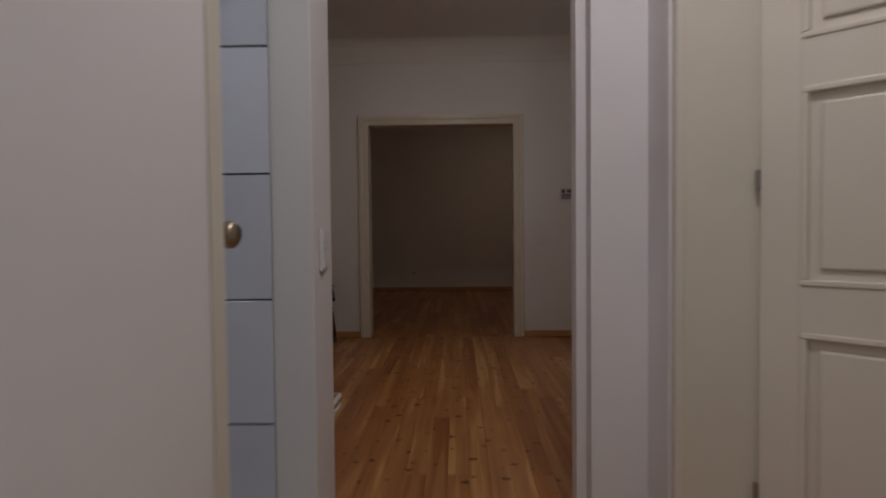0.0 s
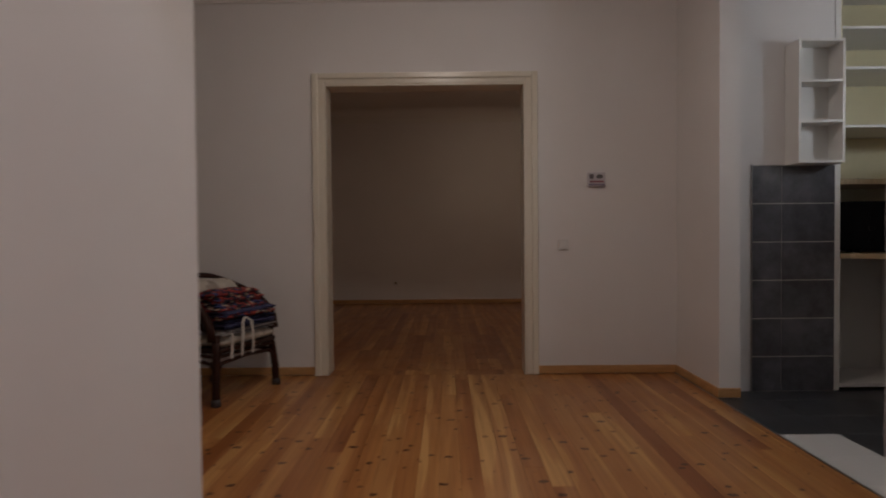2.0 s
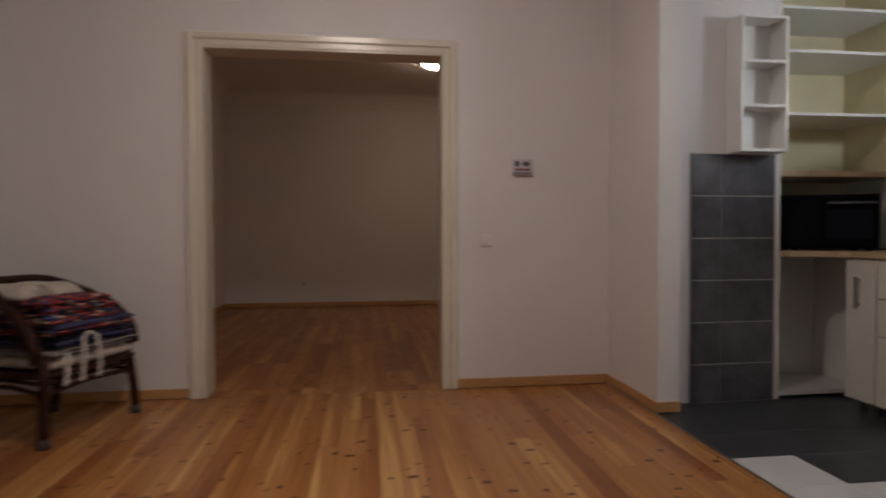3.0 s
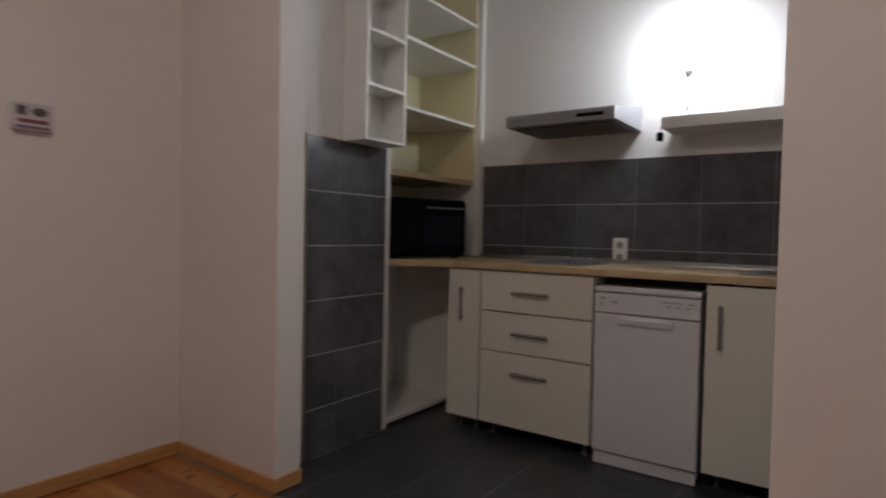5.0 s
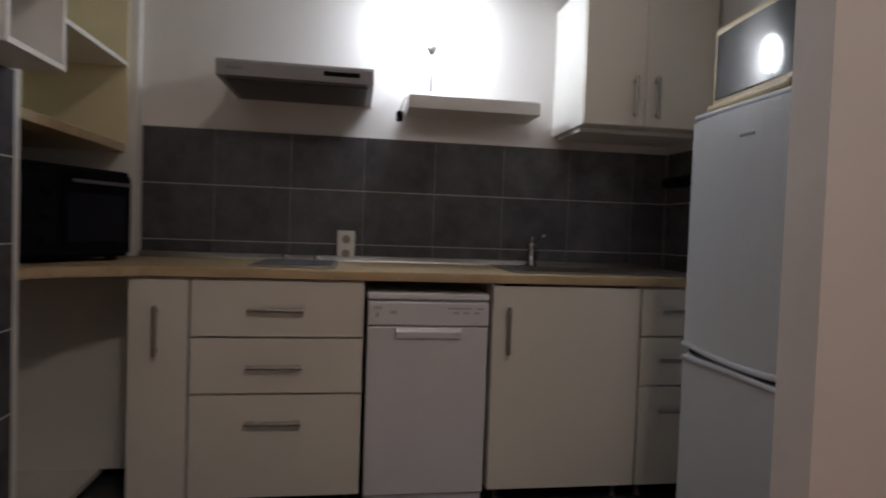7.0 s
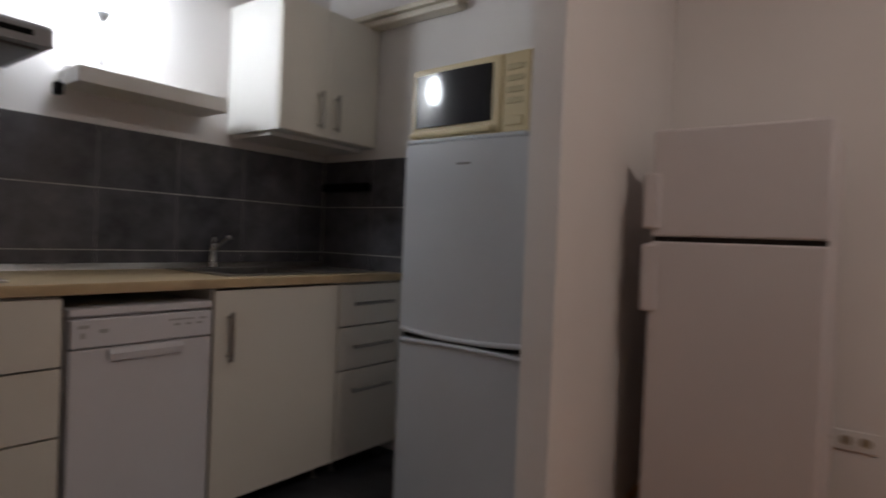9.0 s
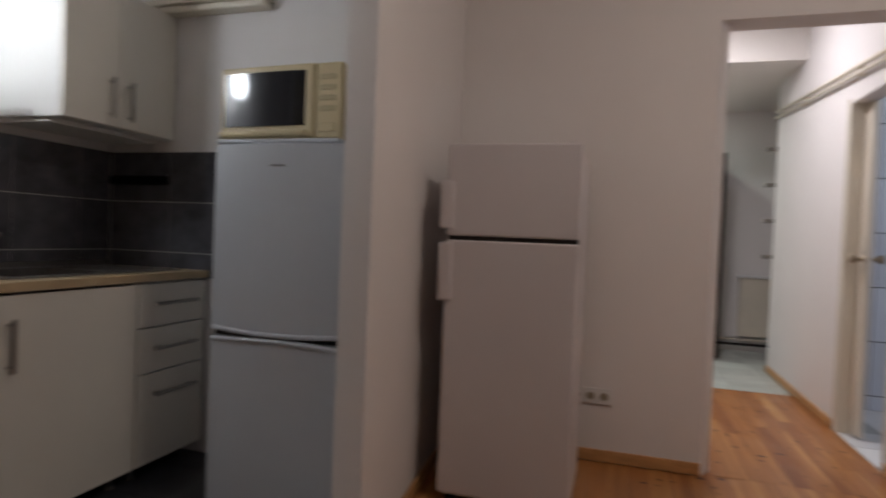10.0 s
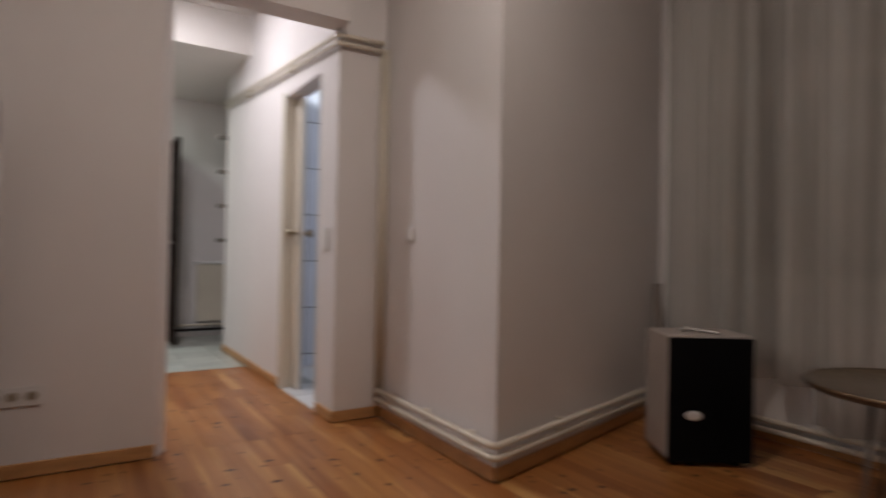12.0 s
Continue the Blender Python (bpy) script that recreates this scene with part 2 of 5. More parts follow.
GREY_TILE = slate_tile("grey_wall_tile", (0.06, 0.059, 0.068), (0.117, 0.115, 0.128), 0.19)
FLOOR_TILE = slate_tile("dark_floor_tile", (0.023, 0.0245, 0.029), (0.05, 0.052, 0.059), 0.34, 7)
WHITE_TILE = slate_tile("white_floor_tile", (0.60, 0.59, 0.58), (0.64, 0.63, 0.62), 0.5, 1.5)
BATH_TILE = slate_tile("white_bathroom_tile", (0.66, 0.67, 0.72), (0.72, 0.73, 0.78), 0.16, 3)
GREEN_TILE = slate_tile("pale_entry_tile", (0.42, 0.45, 0.42), (0.54, 0.57, 0.53), 0.3, 5)
PALE_GROUT = surface("pale_wall_grout", (0.52, 0.50, 0.46), 0.9, vary=0.18, scale=14)
GROUT = surface("grey_grout", (0.40, 0.395, 0.38), 0.9, vary=0.12, scale=30)
BLACK_GROUT = surface("black_grout", (0.02, 0.02, 0.022), 0.9)
STEEL = surface("brushed_steel", (0.38, 0.36, 0.34), 0.36, metal=1.0, vary=0.06, grain=200, bump=0.03, stretch=(1, 12, 1))
CHROME = surface("chrome", (0.45, 0.45, 0.46), 0.14, metal=1.0, vary=0.02, bump=0.0)
HOODMETAL = surface("grey_hood_paint", (0.30, 0.30, 0.315), 0.4, metal=0.35, vary=0.05, grain=150, bump=0.03)
FILTER = surface("hood_filter_mesh", (0.13, 0.13, 0.135), 0.5, metal=0.6, vary=0.2, scale=60)
FRIDGE = surface("white_fridge_enamel", (0.56, 0.58, 0.62), 0.32, vary=0.015, scale=2, grain=220, bump=0.03)
FRIDGE_B = surface("offwhite_fridge_enamel", (0.60, 0.565, 0.575), 0.42, vary=0.02, scale=2, grain=220, bump=0.04)
RUBBER = surface("dark_gap_rubber", (0.018, 0.014, 0.013), 0.8)
BLACK = surface("black_enamel", (0.006, 0.006, 0.007), 0.55, vary=0.2, grain=90, bump=0.02, specular=0.04)
OVENWINDOW = surface("oven_window_glass", (0.012, 0.012, 0.018), 0.1, vary=0.2, bump=0.0, specular=0.35)
OVENGLASS = surface("black_oven_glass", (0.004, 0.004, 0.006), 0.12, vary=0.1, bump=0.0, specular=0.15)
DARKGLASS = surface("dark_glass", (0.006, 0.007, 0.012), 0.08, vary=0.1, bump=0.0)
WHITEPLASTIC = surface("white_plastic", (0.72, 0.71, 0.70), 0.35, vary=0.02, bump=0.02)
DISHWHITE = surface("dishwasher_enamel", (0.69, 0.68, 0.715), 0.3, vary=0.015, grain=200, bump=0.02)
MICROCREAM = surface("aged_cream_plastic", (0.62, 0.50, 0.29), 0.4, vary=0.06, scale=6)
BROWNCANE = surface("dark_brown_cane", (0.032, 0.010, 0.006), 0.5, vary=0.35, scale=18, grain=50, bump=0.15, specular=0.2)
BRASS = surface("worn_brass", (0.34, 0.28, 0.20), 0.3, metal=1.0, vary=0.15, scale=20)
PIPEPAINT = surface("cream_pipe_paint", (0.70, 0.64, 0.54), 0.4, vary=0.05)
DARKWOOD = surface("dark_brown_wood", (0.014, 0.008, 0.006), 0.8, vary=0.3, scale=12, grain=60, specular=0.1)
GREYBOX = surface("grey_heater_steel", (0.42, 0.37, 0.34), 0.45, vary=0.05, scale=6)
TABLETOP = surface("brown_grey_tabletop", (0.085, 0.06, 0.044), 0.45, vary=0.3, scale=25, grain=70, bump=0.1)
PRINT = fabric("red_blue_printed_cloth", [(0.0, (0.012, 0.01, 0.02)), (0.22, (0.22, 0.025, 0.022)), (0.45, (0.012, 0.012, 0.035)), (0.66, (0.42, 0.30, 0.22)), (0.76, (0.05, 0.055, 0.16)), (0.86, (0.34, 0.05, 0.04))], 44.0, stretch=(0.8, 0.8, 1.6), hard=True)
NAVY = fabric("navy_cloth", [(0.0, (0.02, 0.02, 0.06)), (1.0, (0.06, 0.06, 0.14))], 60)
PALECLOTH = fabric("pale_cushion_cloth", [(0.0, (0.45, 0.40, 0.34)), (0.85, (0.56, 0.51, 0.45)), (1.0, (0.25, 0.2, 0.17))], 20)
TAPE = fabric("white_cotton_tape", [(0.0, (0.55, 0.52, 0.48)), (1.0, (0.64, 0.61, 0.57))], 80)
SHEER = sheer()
GLASS = clear_glass()
LAMP_KITCHEN = glowing("kitchen_lamp_glow", (0.86, 0.93, 1.0), KITCHEN_GLOW)
LAMP_LIVING = glowing("living_lamp_glow", (1.0, 0.87, 0.785), LIVING_GLOW)
LAMP_HALL = glowing("hall_lamp_glow", (0.99, 0.94, 0.99), HALL_GLOW)
LAMP_ENTRY = glowing("entry_lamp_glow", (0.88, 1.0, 0.92), ENTRY_GLOW)
LAMP_BATH = glowing("bathroom_lamp_glow", (0.78, 0.86, 1.0), BATH_GLOW)
LAMP_FAR = glowing("far_lamp_glow", (1.0, 0.76, 0.56), FAR_GLOW)

# ---- large structure ----
H = 2.98          # ceiling height
NY, WX, KX = 7.57, -2.66, 3.1   # north wall, west wall, kitchen back wall
DL, DR, DH = -1.234, 0.252, 2.162  # double doorway


def wall(name, boxes, label, material=PLASTER):
    bm = bmesh.new()
    for b in boxes:
        box(bm, *b)
    return solid(name, bm, material, label, "wall", "structure")


wall("wall_north", [(WX - 0.15, DL, NY, NY + 0.15, 0, H + 0.2), (DR, KX + 0.15, NY, NY + 0.15, 0, H + 0.2), (DL, DR, NY, NY + 0.15, DH, H + 0.2)], "white painted wall with the wide doorway")
wall("wall_west", [(WX - 0.3, WX, 2.0, 4.72, 0, H + 0.2), (WX - 0.3, WX, 6.55, NY, 0, H + 0.2), (WX - 0.3, WX, 4.72, 6.55, 0, 0.8), (WX - 0.3, WX, 4.72, 6.55, 2.45, H + 0.2)], "white painted window wall of the living room")
wall("wall_pillar", [(-1.2, -0.77, 3.44, 3.705, 0, H + 0.2)], "white painted pillar between hall and living room")
bm = prism(bmesh.new(), [(-1.06, 3.705), (-1.03, 4.845), (WX, 4.40), (WX, 4.26), (-1.17, 4.67), (-1.2, 3.705)], 0, H + 0.2)
solid("wall_bathroom", bm, PLASTER, "white painted projecting corner of the bathroom block", "wall", "structure")
wall("wall_hall_west", [(-0.89, -0.77, 0.95, 2.735, 0, H + 0.2), (-0.89, -0.77, 2.735, 3.44, 2.03, H + 0.2)], "white painted hall wall with the bathroom doorway")
bm = prism(bmesh.new(), [(0.087, 3.67), (1.53, 3.67), (1.53, 3.842), (0.137, 3.842), (0.087, 3.755)], 0, 2.2)
box(bm, -0.77, 1.53, 3.67, 3.842, 2.2, H + 0.2)
solid("wall_south", bm, PLASTER, "white painted wall with the opening to the hall", "wall", "structure")
wall("wall_hall_east", [(0.122, 0.31, 3.60, 3.67, 0, H + 0.2), (0.31, 0.59, 3.41, 3.67, 0, H + 0.2), (1.36, 1.75, 3.41, 3.55, 0, H + 0.2), (0.59, 1.36, 3.41, 3.55, 2.1, H + 0.2), (1.75, 1.9, -0.3, 3.55, 0, H + 0.2), (0.59, 1.75, 3.62, 3.655, 0, H)], "white painted walls of the entry")
solid("wall_jamb", prism(bmesh.new(), [(1.41, 3.805), (1.53, 3.805), (1.53, 4.5), (1.43, 5.175), (1.325, 5.175)], 0, H + 0.2), PLASTER, "white painted wall end between kitchen and living room", "wall", "structure")
wall("wall_kitchen_east", [(KX, KX + 0.15, 4.35, NY, 0, H + 0.2)], "white painted back wall of the kitchen")
wall("wall_kitchen_south", [(1.535, KX, 4.37, 4.5, 0, H + 0.2)], "white painted side wall of the kitchen")
wall("wall_entry", [(-1.6, 1.9, -0.3, -0.15, 0, H + 0.2), (-1.6, -1.45, -0.15, 0.95, 0, H + 0.2), (-1.6, -0.89, 0.95, 1.07, 0, H + 0.2)], "pale walls at the far end of the entry")
wall("wall_bath_inner", [(-2.5, -2.36, 1.9, 4.33, 0, H), (-2.36, -0.89, 1.9, 2.05, 0, H)], "walls round the bathroom")
bm = bmesh.new()
prism(bm, [(1.375, 6.89), (1.505, 6.89), (1.505, 7.043), (2.197, 7.055), (2.197, NY), (1.375, NY)], 0, H + 0.2)
solid("wall_kitchen_north", bm, PLASTER, "white painted wall stub beside the tall shelves", "wall", "structure")
wall("wall_far_room", [(-2.35, -2.2, NY + 0.15, 12.35, 0, H + 0.2), (-2.2, 3.15, 12.2, 12.35, 0, H + 0.2), (3.0, 3.15, NY + 0.15, 12.2, 0, H + 0.2)], "white painted walls of the dim far room")


def coved_ceiling(name, x0, x1, y0, y1, label, r=0.19):
    """A flat ceiling with a hollow cove round it and a thin bead under the cove."""
    bm = box(bmesh.new(), x0, x1, y0, y1, H, H + 0.2)
    n = 7
    for side in range(4):
        prof = [(r * (1 - math.sin(a)), -r * (1 - math.cos(a))) for a in [i / (n - 1) * math.pi / 2 for i in range(n)]]
        rows = []
        for d, dz in prof:
            if side == 0:
                p = ((x0 + d, y0 + d), (x1 - d, y0 + d))
            elif side == 1:
                p = ((x1 - d, y0 + d), (x1 - d, y1 - d))
            elif side == 2:
                p = ((x1 - d, y1 - d), (x0 + d, y1 - d))
            else:
                p = ((x0 + d, y1 - d), (x0 + d, y0 + d))
            rows.append([bm.verts.new((*q, H + dz - 0.002)) for q in p])
        for a, b in zip(rows, rows[1:]):
            bm.faces.new((a[0], a[1], b[1], b[0]))
    for a in ((x0, x1, y0, y0 + 0.012), (x0, x1, y1 - 0.012, y1), (x0, x0 + 0.012, y0 + 0.012, y1 - 0.012), (x1 - 0.012, x1, y0 + 0.012, y1 - 0.012)):
        box(bm, *a, H - r - 0.02, H - r)
    return solid(name, bm, CEILING, label, "ceiling", "structure")


coved_ceiling("ceiling_living", WX, 1.42, 3.805, NY, "white coved living room ceiling")
coved_ceiling("ceiling_far_room", -2.2, 3.0, NY + 0.15, 12.2, "white coved ceiling of the far room")
solid("ceiling_kitchen", boxed(1.425, KX, 4.37, NY, H + 0.003, H + 0.2), CEILING, "white kitchen ceiling", "ceiling", "structure")
solid("ceiling_hall", boxed(-1.6, 1.9, 1.75, 3.67, H - 0.05, H + 0.15), CEILING, "white hall ceiling", "ceiling", "structure")
solid("ceiling_entry", boxed(-1.6, 1.9, -0.3, 1.75, 2.6, H + 0.15), CEILING, "lower white ceiling over the entry", "ceiling", "structure")
solid("ceiling_bathroom", boxed(-2.5, -0.89, 1.9, 4.2, 2.6, 2.75), CEILING, "white bathroom ceiling", "ceiling", "structure")
solid("subfloor", boxed(-3.0, 3.3, -0.4, 12.5, -0.12, -0.022), BLACK_GROUT, "dark floor base under the boards", "floor", "structure")
# outside the window
solid("backdrop", boxed(-9.0, -8.9, -4, 16, -3, 9), surface("night_facade", (0.05, 0.055, 0.07), 0.9, vary=0.4, scale=0.7), "dark house front across the street at night", "backdrop", "structure")

# ---- lamps ----
def dome_lamp(x, y, z, r, material, label, depth=0.45):
    lamp = thing("ceiling_lamp", pose(x, y, z), label, "ceiling lamp", kind="")
    part("base_ring", lathe(bmesh.new(), [(r * 1.05, -0.03), (r * 1.07, -0.015), (r * 1.02, 0.0)], (x, y, z)), WHITEPLASTIC, lamp, smooth=True)
    prof = [(r * math.sin(a), -0.03 - depth * r * math.cos(a)) for a in [0.05 + i / 8 * 1.52 for i in range(9)]]
    part("diffuser", lathe(bmesh.new(), prof, (x, y, z)), material, lamp, "lit opal glass dome", smooth=True)
    return lamp


dome_lamp(-0.38, 5.6, H, 0.17, LAMP_LIVING, "round opal ceiling lamp, lit warm")
dome_lamp(0.12, 2.55, H - 0.05, 0.15, LAMP_HALL, "flat round opal hall ceiling lamp, lit", 0.06)
dome_lamp(0.35, 0.6, 2.6, 0.12, LAMP_ENTRY, "flat round opal entry ceiling lamp, lit", 0.06)
dome_lamp(-1.6, 3.2, 2.6, 0.13, LAMP_BATH, "flat round opal bathroom ceiling lamp, lit cool", 0.06)
dome_lamp(0.55, 10.4, H, 0.17, LAMP_FAR, "round opal ceiling lamp, lit dimly")


# ---- trim, doors and fixtures of the setting ----
def skirting(name, x0, x1, y0, y1, label="pine skirting board"):
    bm = boxed(x0, x1, y0, y1, 0.0045, 0.064, bevel=0.004)
    return solid(name, bm, SKIRT, label, "skirting", "structure")


T = 0.014
for a in ((WX + T, DL - 0.092, NY - T, NY), (DR + 0.093, 1.361, NY - T, NY), (1.361, 1.375, 6.885, NY), (0.137, 1.40, 3.842, 3.842 + T), (-0.77, -0.77 + T, 0.96, 2.688), (-0.77, -0.77 + T, 3.455, 3.719), (-1.056, -0.77, 3.705, 3.719),
          (WX, WX + T, 4.42, NY), (-2.2, 3.0, 12.186, 12.2), (-2.2, -2.186, 7.66, 12.186)):
    skirting("baseboard", *a)


def slanted_skirting(a, b, label):
    """A skirting along a wall face from a to b, the room on its right."""
    d = Vector((b[0] - a[0], b[1] - a[1]))
    bm = boxed(0.0, d.length, -T, -0.0005, 0.0045, 0.064, bevel=0.004)
    bm.transform(pose(a[0], a[1], 0, 0, 0, math.degrees(math.atan2(d.y, d.x))))
    solid("baseboard", bm, SKIRT, label, "skirting", "structure")


slanted_skirting((1.361, 6.89), (1.507, 6.89), "short pine skirting on the wall stub")
slanted_skirting((-1.06, 3.719), (-1.03, 4.85), "pine skirting under the heating pipes")
bm = boxed(0.0, 1.69, 0.0005, T, 0.0045, 0.064, bevel=0.004)
bm.transform(pose(WX, 4.40, 0, 0, 0, math.degrees(math.atan2(0.445, 1.63))))
solid("baseboard", bm, SKIRT, "pine skirting under the heating pipes", "skirting", "structure")
bm = boxed(0.0, 1.40, 0.0005, T, 0.0045, 0.064, bevel=0.004)
bm.transform(pose(1.41, 3.819, 0, 0, 0, math.degrees(math.atan2(1.396, -0.1))))
solid("baseboard", bm, SKIRT, "pine skirting on the wall end", "skirting", "structure")

# cream frame round the wide doorway
frame_1 = thing("door_1", pose((DL + DR) / 2, NY, 0), "wide doorway with a cream gloss painted frame, no leaves", "doorway", kind="structure")
for s, e in ((DL, -1), (DR, 1)):
    x0, x1 = (s - 0.09, s) if e < 0 else (s, s + 0.091)
    bm = boxed(x0, x1, NY - 0.022, NY, 0, DH + 0.083, bevel=0.005)
    box(bm, *((x0, x0 + 0.045) if e < 0 else (x1 - 0.045, x1)), NY - 0.036, NY - 0.019, 0, DH + 0.083, bevel=0.007)
    part("casing", bm, CREAM, frame_1)
    part("lining", boxed(*((s, s + 0.012) if e < 0 else (s - 0.012, s)), NY - 0.022, NY + 0.17, 0, DH, bevel=0.003), CREAM, frame_1)
    part("casing", boxed(x0, x1, NY + 0.15, NY + 0.172, 0, DH + 0.083, bevel=0.005), CREAM, frame_1)
bm = boxed(DL, DR, NY - 0.022, NY, DH, DH + 0.083, bevel=0.005)
box(bm, DL - 0.045, DR + 0.046, NY - 0.036, NY - 0.019, DH + 0.04, DH + 0.0828, bevel=0.007)
part("casing", bm, CREAM, frame_1)
part("lining", boxed(DL + 0.012, DR - 0.012, NY - 0.022, NY + 0.17, DH - 0.012, DH, bevel=0.003), CREAM, frame_1)

# sliding bathroom door, pushed into the wall
door_2 = thing("door_2", pose(-0.83, 2.79, 0), "cream sliding bathroom door pushed almost wholly into the wall", "door", kind="structure")
part("leaf", boxed(-0.878, -0.842, 2.745, 2.866, 0.01, 2.022, bevel=0.004), DOORPAINT, door_2)
part("jamb", boxed(-0.8395, -0.764, 2.7355, 2.748, 0.0, 2.03, bevel=0.003), CREAM, door_2)
part("casing", boxed(-0.7697, -0.765, 2.69, 2.747, 0.0, 2.06, bevel=0.004), CREAM, door_2)
part("jamb", boxed(-0.892, -0.764, 3.425, 3.4395, 0, 2.029, bevel=0.003), WHITEBOARD, door_2)
for sgn in (1, -1):
    x = -0.86 + sgn * 0.018
    pr = [(0.024, 0.0), (0.024, 0.006), (0.011, 0.009), (0.010, 0.03), (0.022, 0.036), (0.029, 0.05), (0.028, 0.063), (0.018, 0.072)]
    bm = lathe(bmesh.new(), pr, (0, 0, 0), 24)
    bm.transform(pose(x, 2.832, 1.08, 0, 90 * sgn, 0))
    part("knob", bm, BRASS, door_2, "worn round brass knob", smooth=True)
part("lock_plate", boxed(-0.8418, -0.839, 2.817, 2.847, 0.99, 1.13, bevel=0.001), STEEL, door_2)

# panelled door at the east side of the hall
door_3 = thing("door_3", pose(0.585, 3.395, 0, 0, 0, -45), "cream panelled door standing ajar in the hall", "door", kind="structure")
bm = bmesh.new()
LW, LT = 0.76, 0.04
RAILS = ((0.0, 0.2), (0.79, 0.92), (1.47, 1.60), (1.93, 2.03))
for z0, z1 in RAILS:
    box(bm, 0.105, LW - 0.105, -LT, 0, z0, z1)
box(bm, 0.0, 0.105, -LT, 0, 0, 2.03, bevel=0.003)
box(bm, LW - 0.105, LW, -LT, 0, 0, 2.03, bevel=0.003)
part("leaf_frame", bm, DOORPAINT, door_3, local=True)
for (a, z0), (z1, b) in zip(RAILS, RAILS[1:]):
    bm = boxed(0.105, LW - 0.105, -LT + 0.013, -0.013, z0, z1)
    box(bm, 0.15, LW - 0.15, -LT + 0.004, -LT + 0.016, z0 + 0.045, z1 - 0.045, bevel=0.008)
    for q in ((0.105, LW - 0.105, z0, z0 + 0.018), (0.105, LW - 0.105, z1 - 0.018, z1), (0.105, 0.123, z0 + 0.018, z1 - 0.018), (LW - 0.123, LW - 0.105, z0 + 0.018, z1 - 0.018)):
        box(bm, q[0], q[1], -LT - 0.004, -LT + 0.014, q[2], q[3], bevel=0.004)
    part("panel", bm, DOORPAINT, door_3, local=True)
for z in (0.3, 1.22, 1.85):
    part("hinge", tubed([(-0.004, -LT - 0.004, z - 0.03), (-0.004, -LT - 0.004, z + 0.03)], 0.007), STEEL, door_3, "small steel hinge", local=True)
part("doorframe", boxed(0.335, 0.575, 3.385, 3.41, 0, 2.2, bevel=0.006), CREAM, door_3)
part("doorframe", boxed(0.318, 0.345, 3.372, 3.41, 0, 2.22, bevel=0.006), CREAM, door_3)
part("doorframe", boxed(0.575, 1.5, 3.385, 3.41, 2.1, 2.2, bevel=0.006), CREAM, door_3)
part("doorframe", boxed(1.36, 1.5, 3.385, 3.41, 0, 2.1, bevel=0.006), CREAM, door_3)


def light_switch(m, w, h, rockers, label):
    sw = thing("light_switch", m, label, "switch")
    part("plate", boxed(-w / 2, w / 2, -0.011, 0.0, -h / 2, h / 2, bevel=0.004), WHITEPLASTIC, sw, local=True)
    step = (h - 0.02) / rockers
    for i in range(rockers):
        z = -h / 2 + 0.01 + i * step
        bm = boxed(-w / 2 + 0.012, w / 2 - 0.012, -0.0155, -0.0105, z + 0.002, z + step - 0.002, bevel=0.0015)
        part("rocker", bm, WHITEPLASTIC, sw, local=True)
    return sw


light_switch(pose(-0.77, 3.56, 1.025, 0, 0, 90), 0.082, 0.14, 4, "white four-gang rocker switch on the hall wall")
light_switch(pose(0.53, NY, 0.965), 0.075, 0.075, 1, "flat white switch beside the wide doorway")
light_switch(pose(-1.049, 4.05, 1.05, 0, 0, 90), 0.075, 0.075, 1, "flat white switch on the bathroom block wall")


PRINTGREY = surface("grey_print", (0.22, 0.21, 0.22), 0.5)


# shade inside the shallow socket wells, put into the colour
SOCKETWELL = surface("shaded_socket_well", (0.30, 0.25, 0.18), 0.5, vary=0.1, scale=30, grain=80)
def socket(m, n, upright, label):
    """Wall sockets in one plate, side by side or above one another."""
    so = thing("wall_socket", m, label, "socket")
    s = 0.066
    w, h = (s, s * n) if upright else (s * n, s)
    part("plate", boxed(-w / 2 - 0.007, w / 2 + 0.007, -0.010, 0, -h / 2 - 0.007, h / 2 + 0.007, bevel=0.003), WHITEPLASTIC, so, local=True)
    for i in range(n):
        o = (i - (n - 1) / 2) * s
        c = (0, o) if upright else (o, 0)
        bm = lathe(bmesh.new(), [(0.024, 0.0), (0.0235, 0.003), (0.0205, 0.0035), (0.020, 0.0012)], (0, 0, 0), 20)
        bm.transform(pose(c[0], -0.010, c[1], 90))
        part("outlet", bm, WHITEPLASTIC, so, local=True)
        # nearly flat disc, darker than the plate to stand for the well's shade
        bm = lathe(bmesh.new(), [(0.0195, 0.0), (0.0195, 0.0008), (0.001, 0.0010)], (0, 0, 0), 20)
        bm.transform(pose(c[0], -0.0114, c[1], 90))
        part("recess", bm, SOCKETWELL, so, local=True)
        for d in (-0.0095, 0.0095):
            bm = lathe(bmesh.new(), [(0.003, 0.0), (0.003, 0.0015)], (0, 0, 0), 8)
            bm.transform(pose(c[0] + d, -0.0122, c[1], 90))
            part("contact_hole", bm, PRINTGREY, so, local=True)
    return so


socket(pose(0.665, 3.842, 0.335, 0, 0, 180), 3, False, "white triple wall socket above the skirting")
socket(pose(KX - 0.011, 6.10, 0.97, 0, 0, -90), 2, True, "white double socket on the grey splashback")
socket(pose(-1.13, 12.2, 0.32), 1, False, "single white socket on the far room wall")

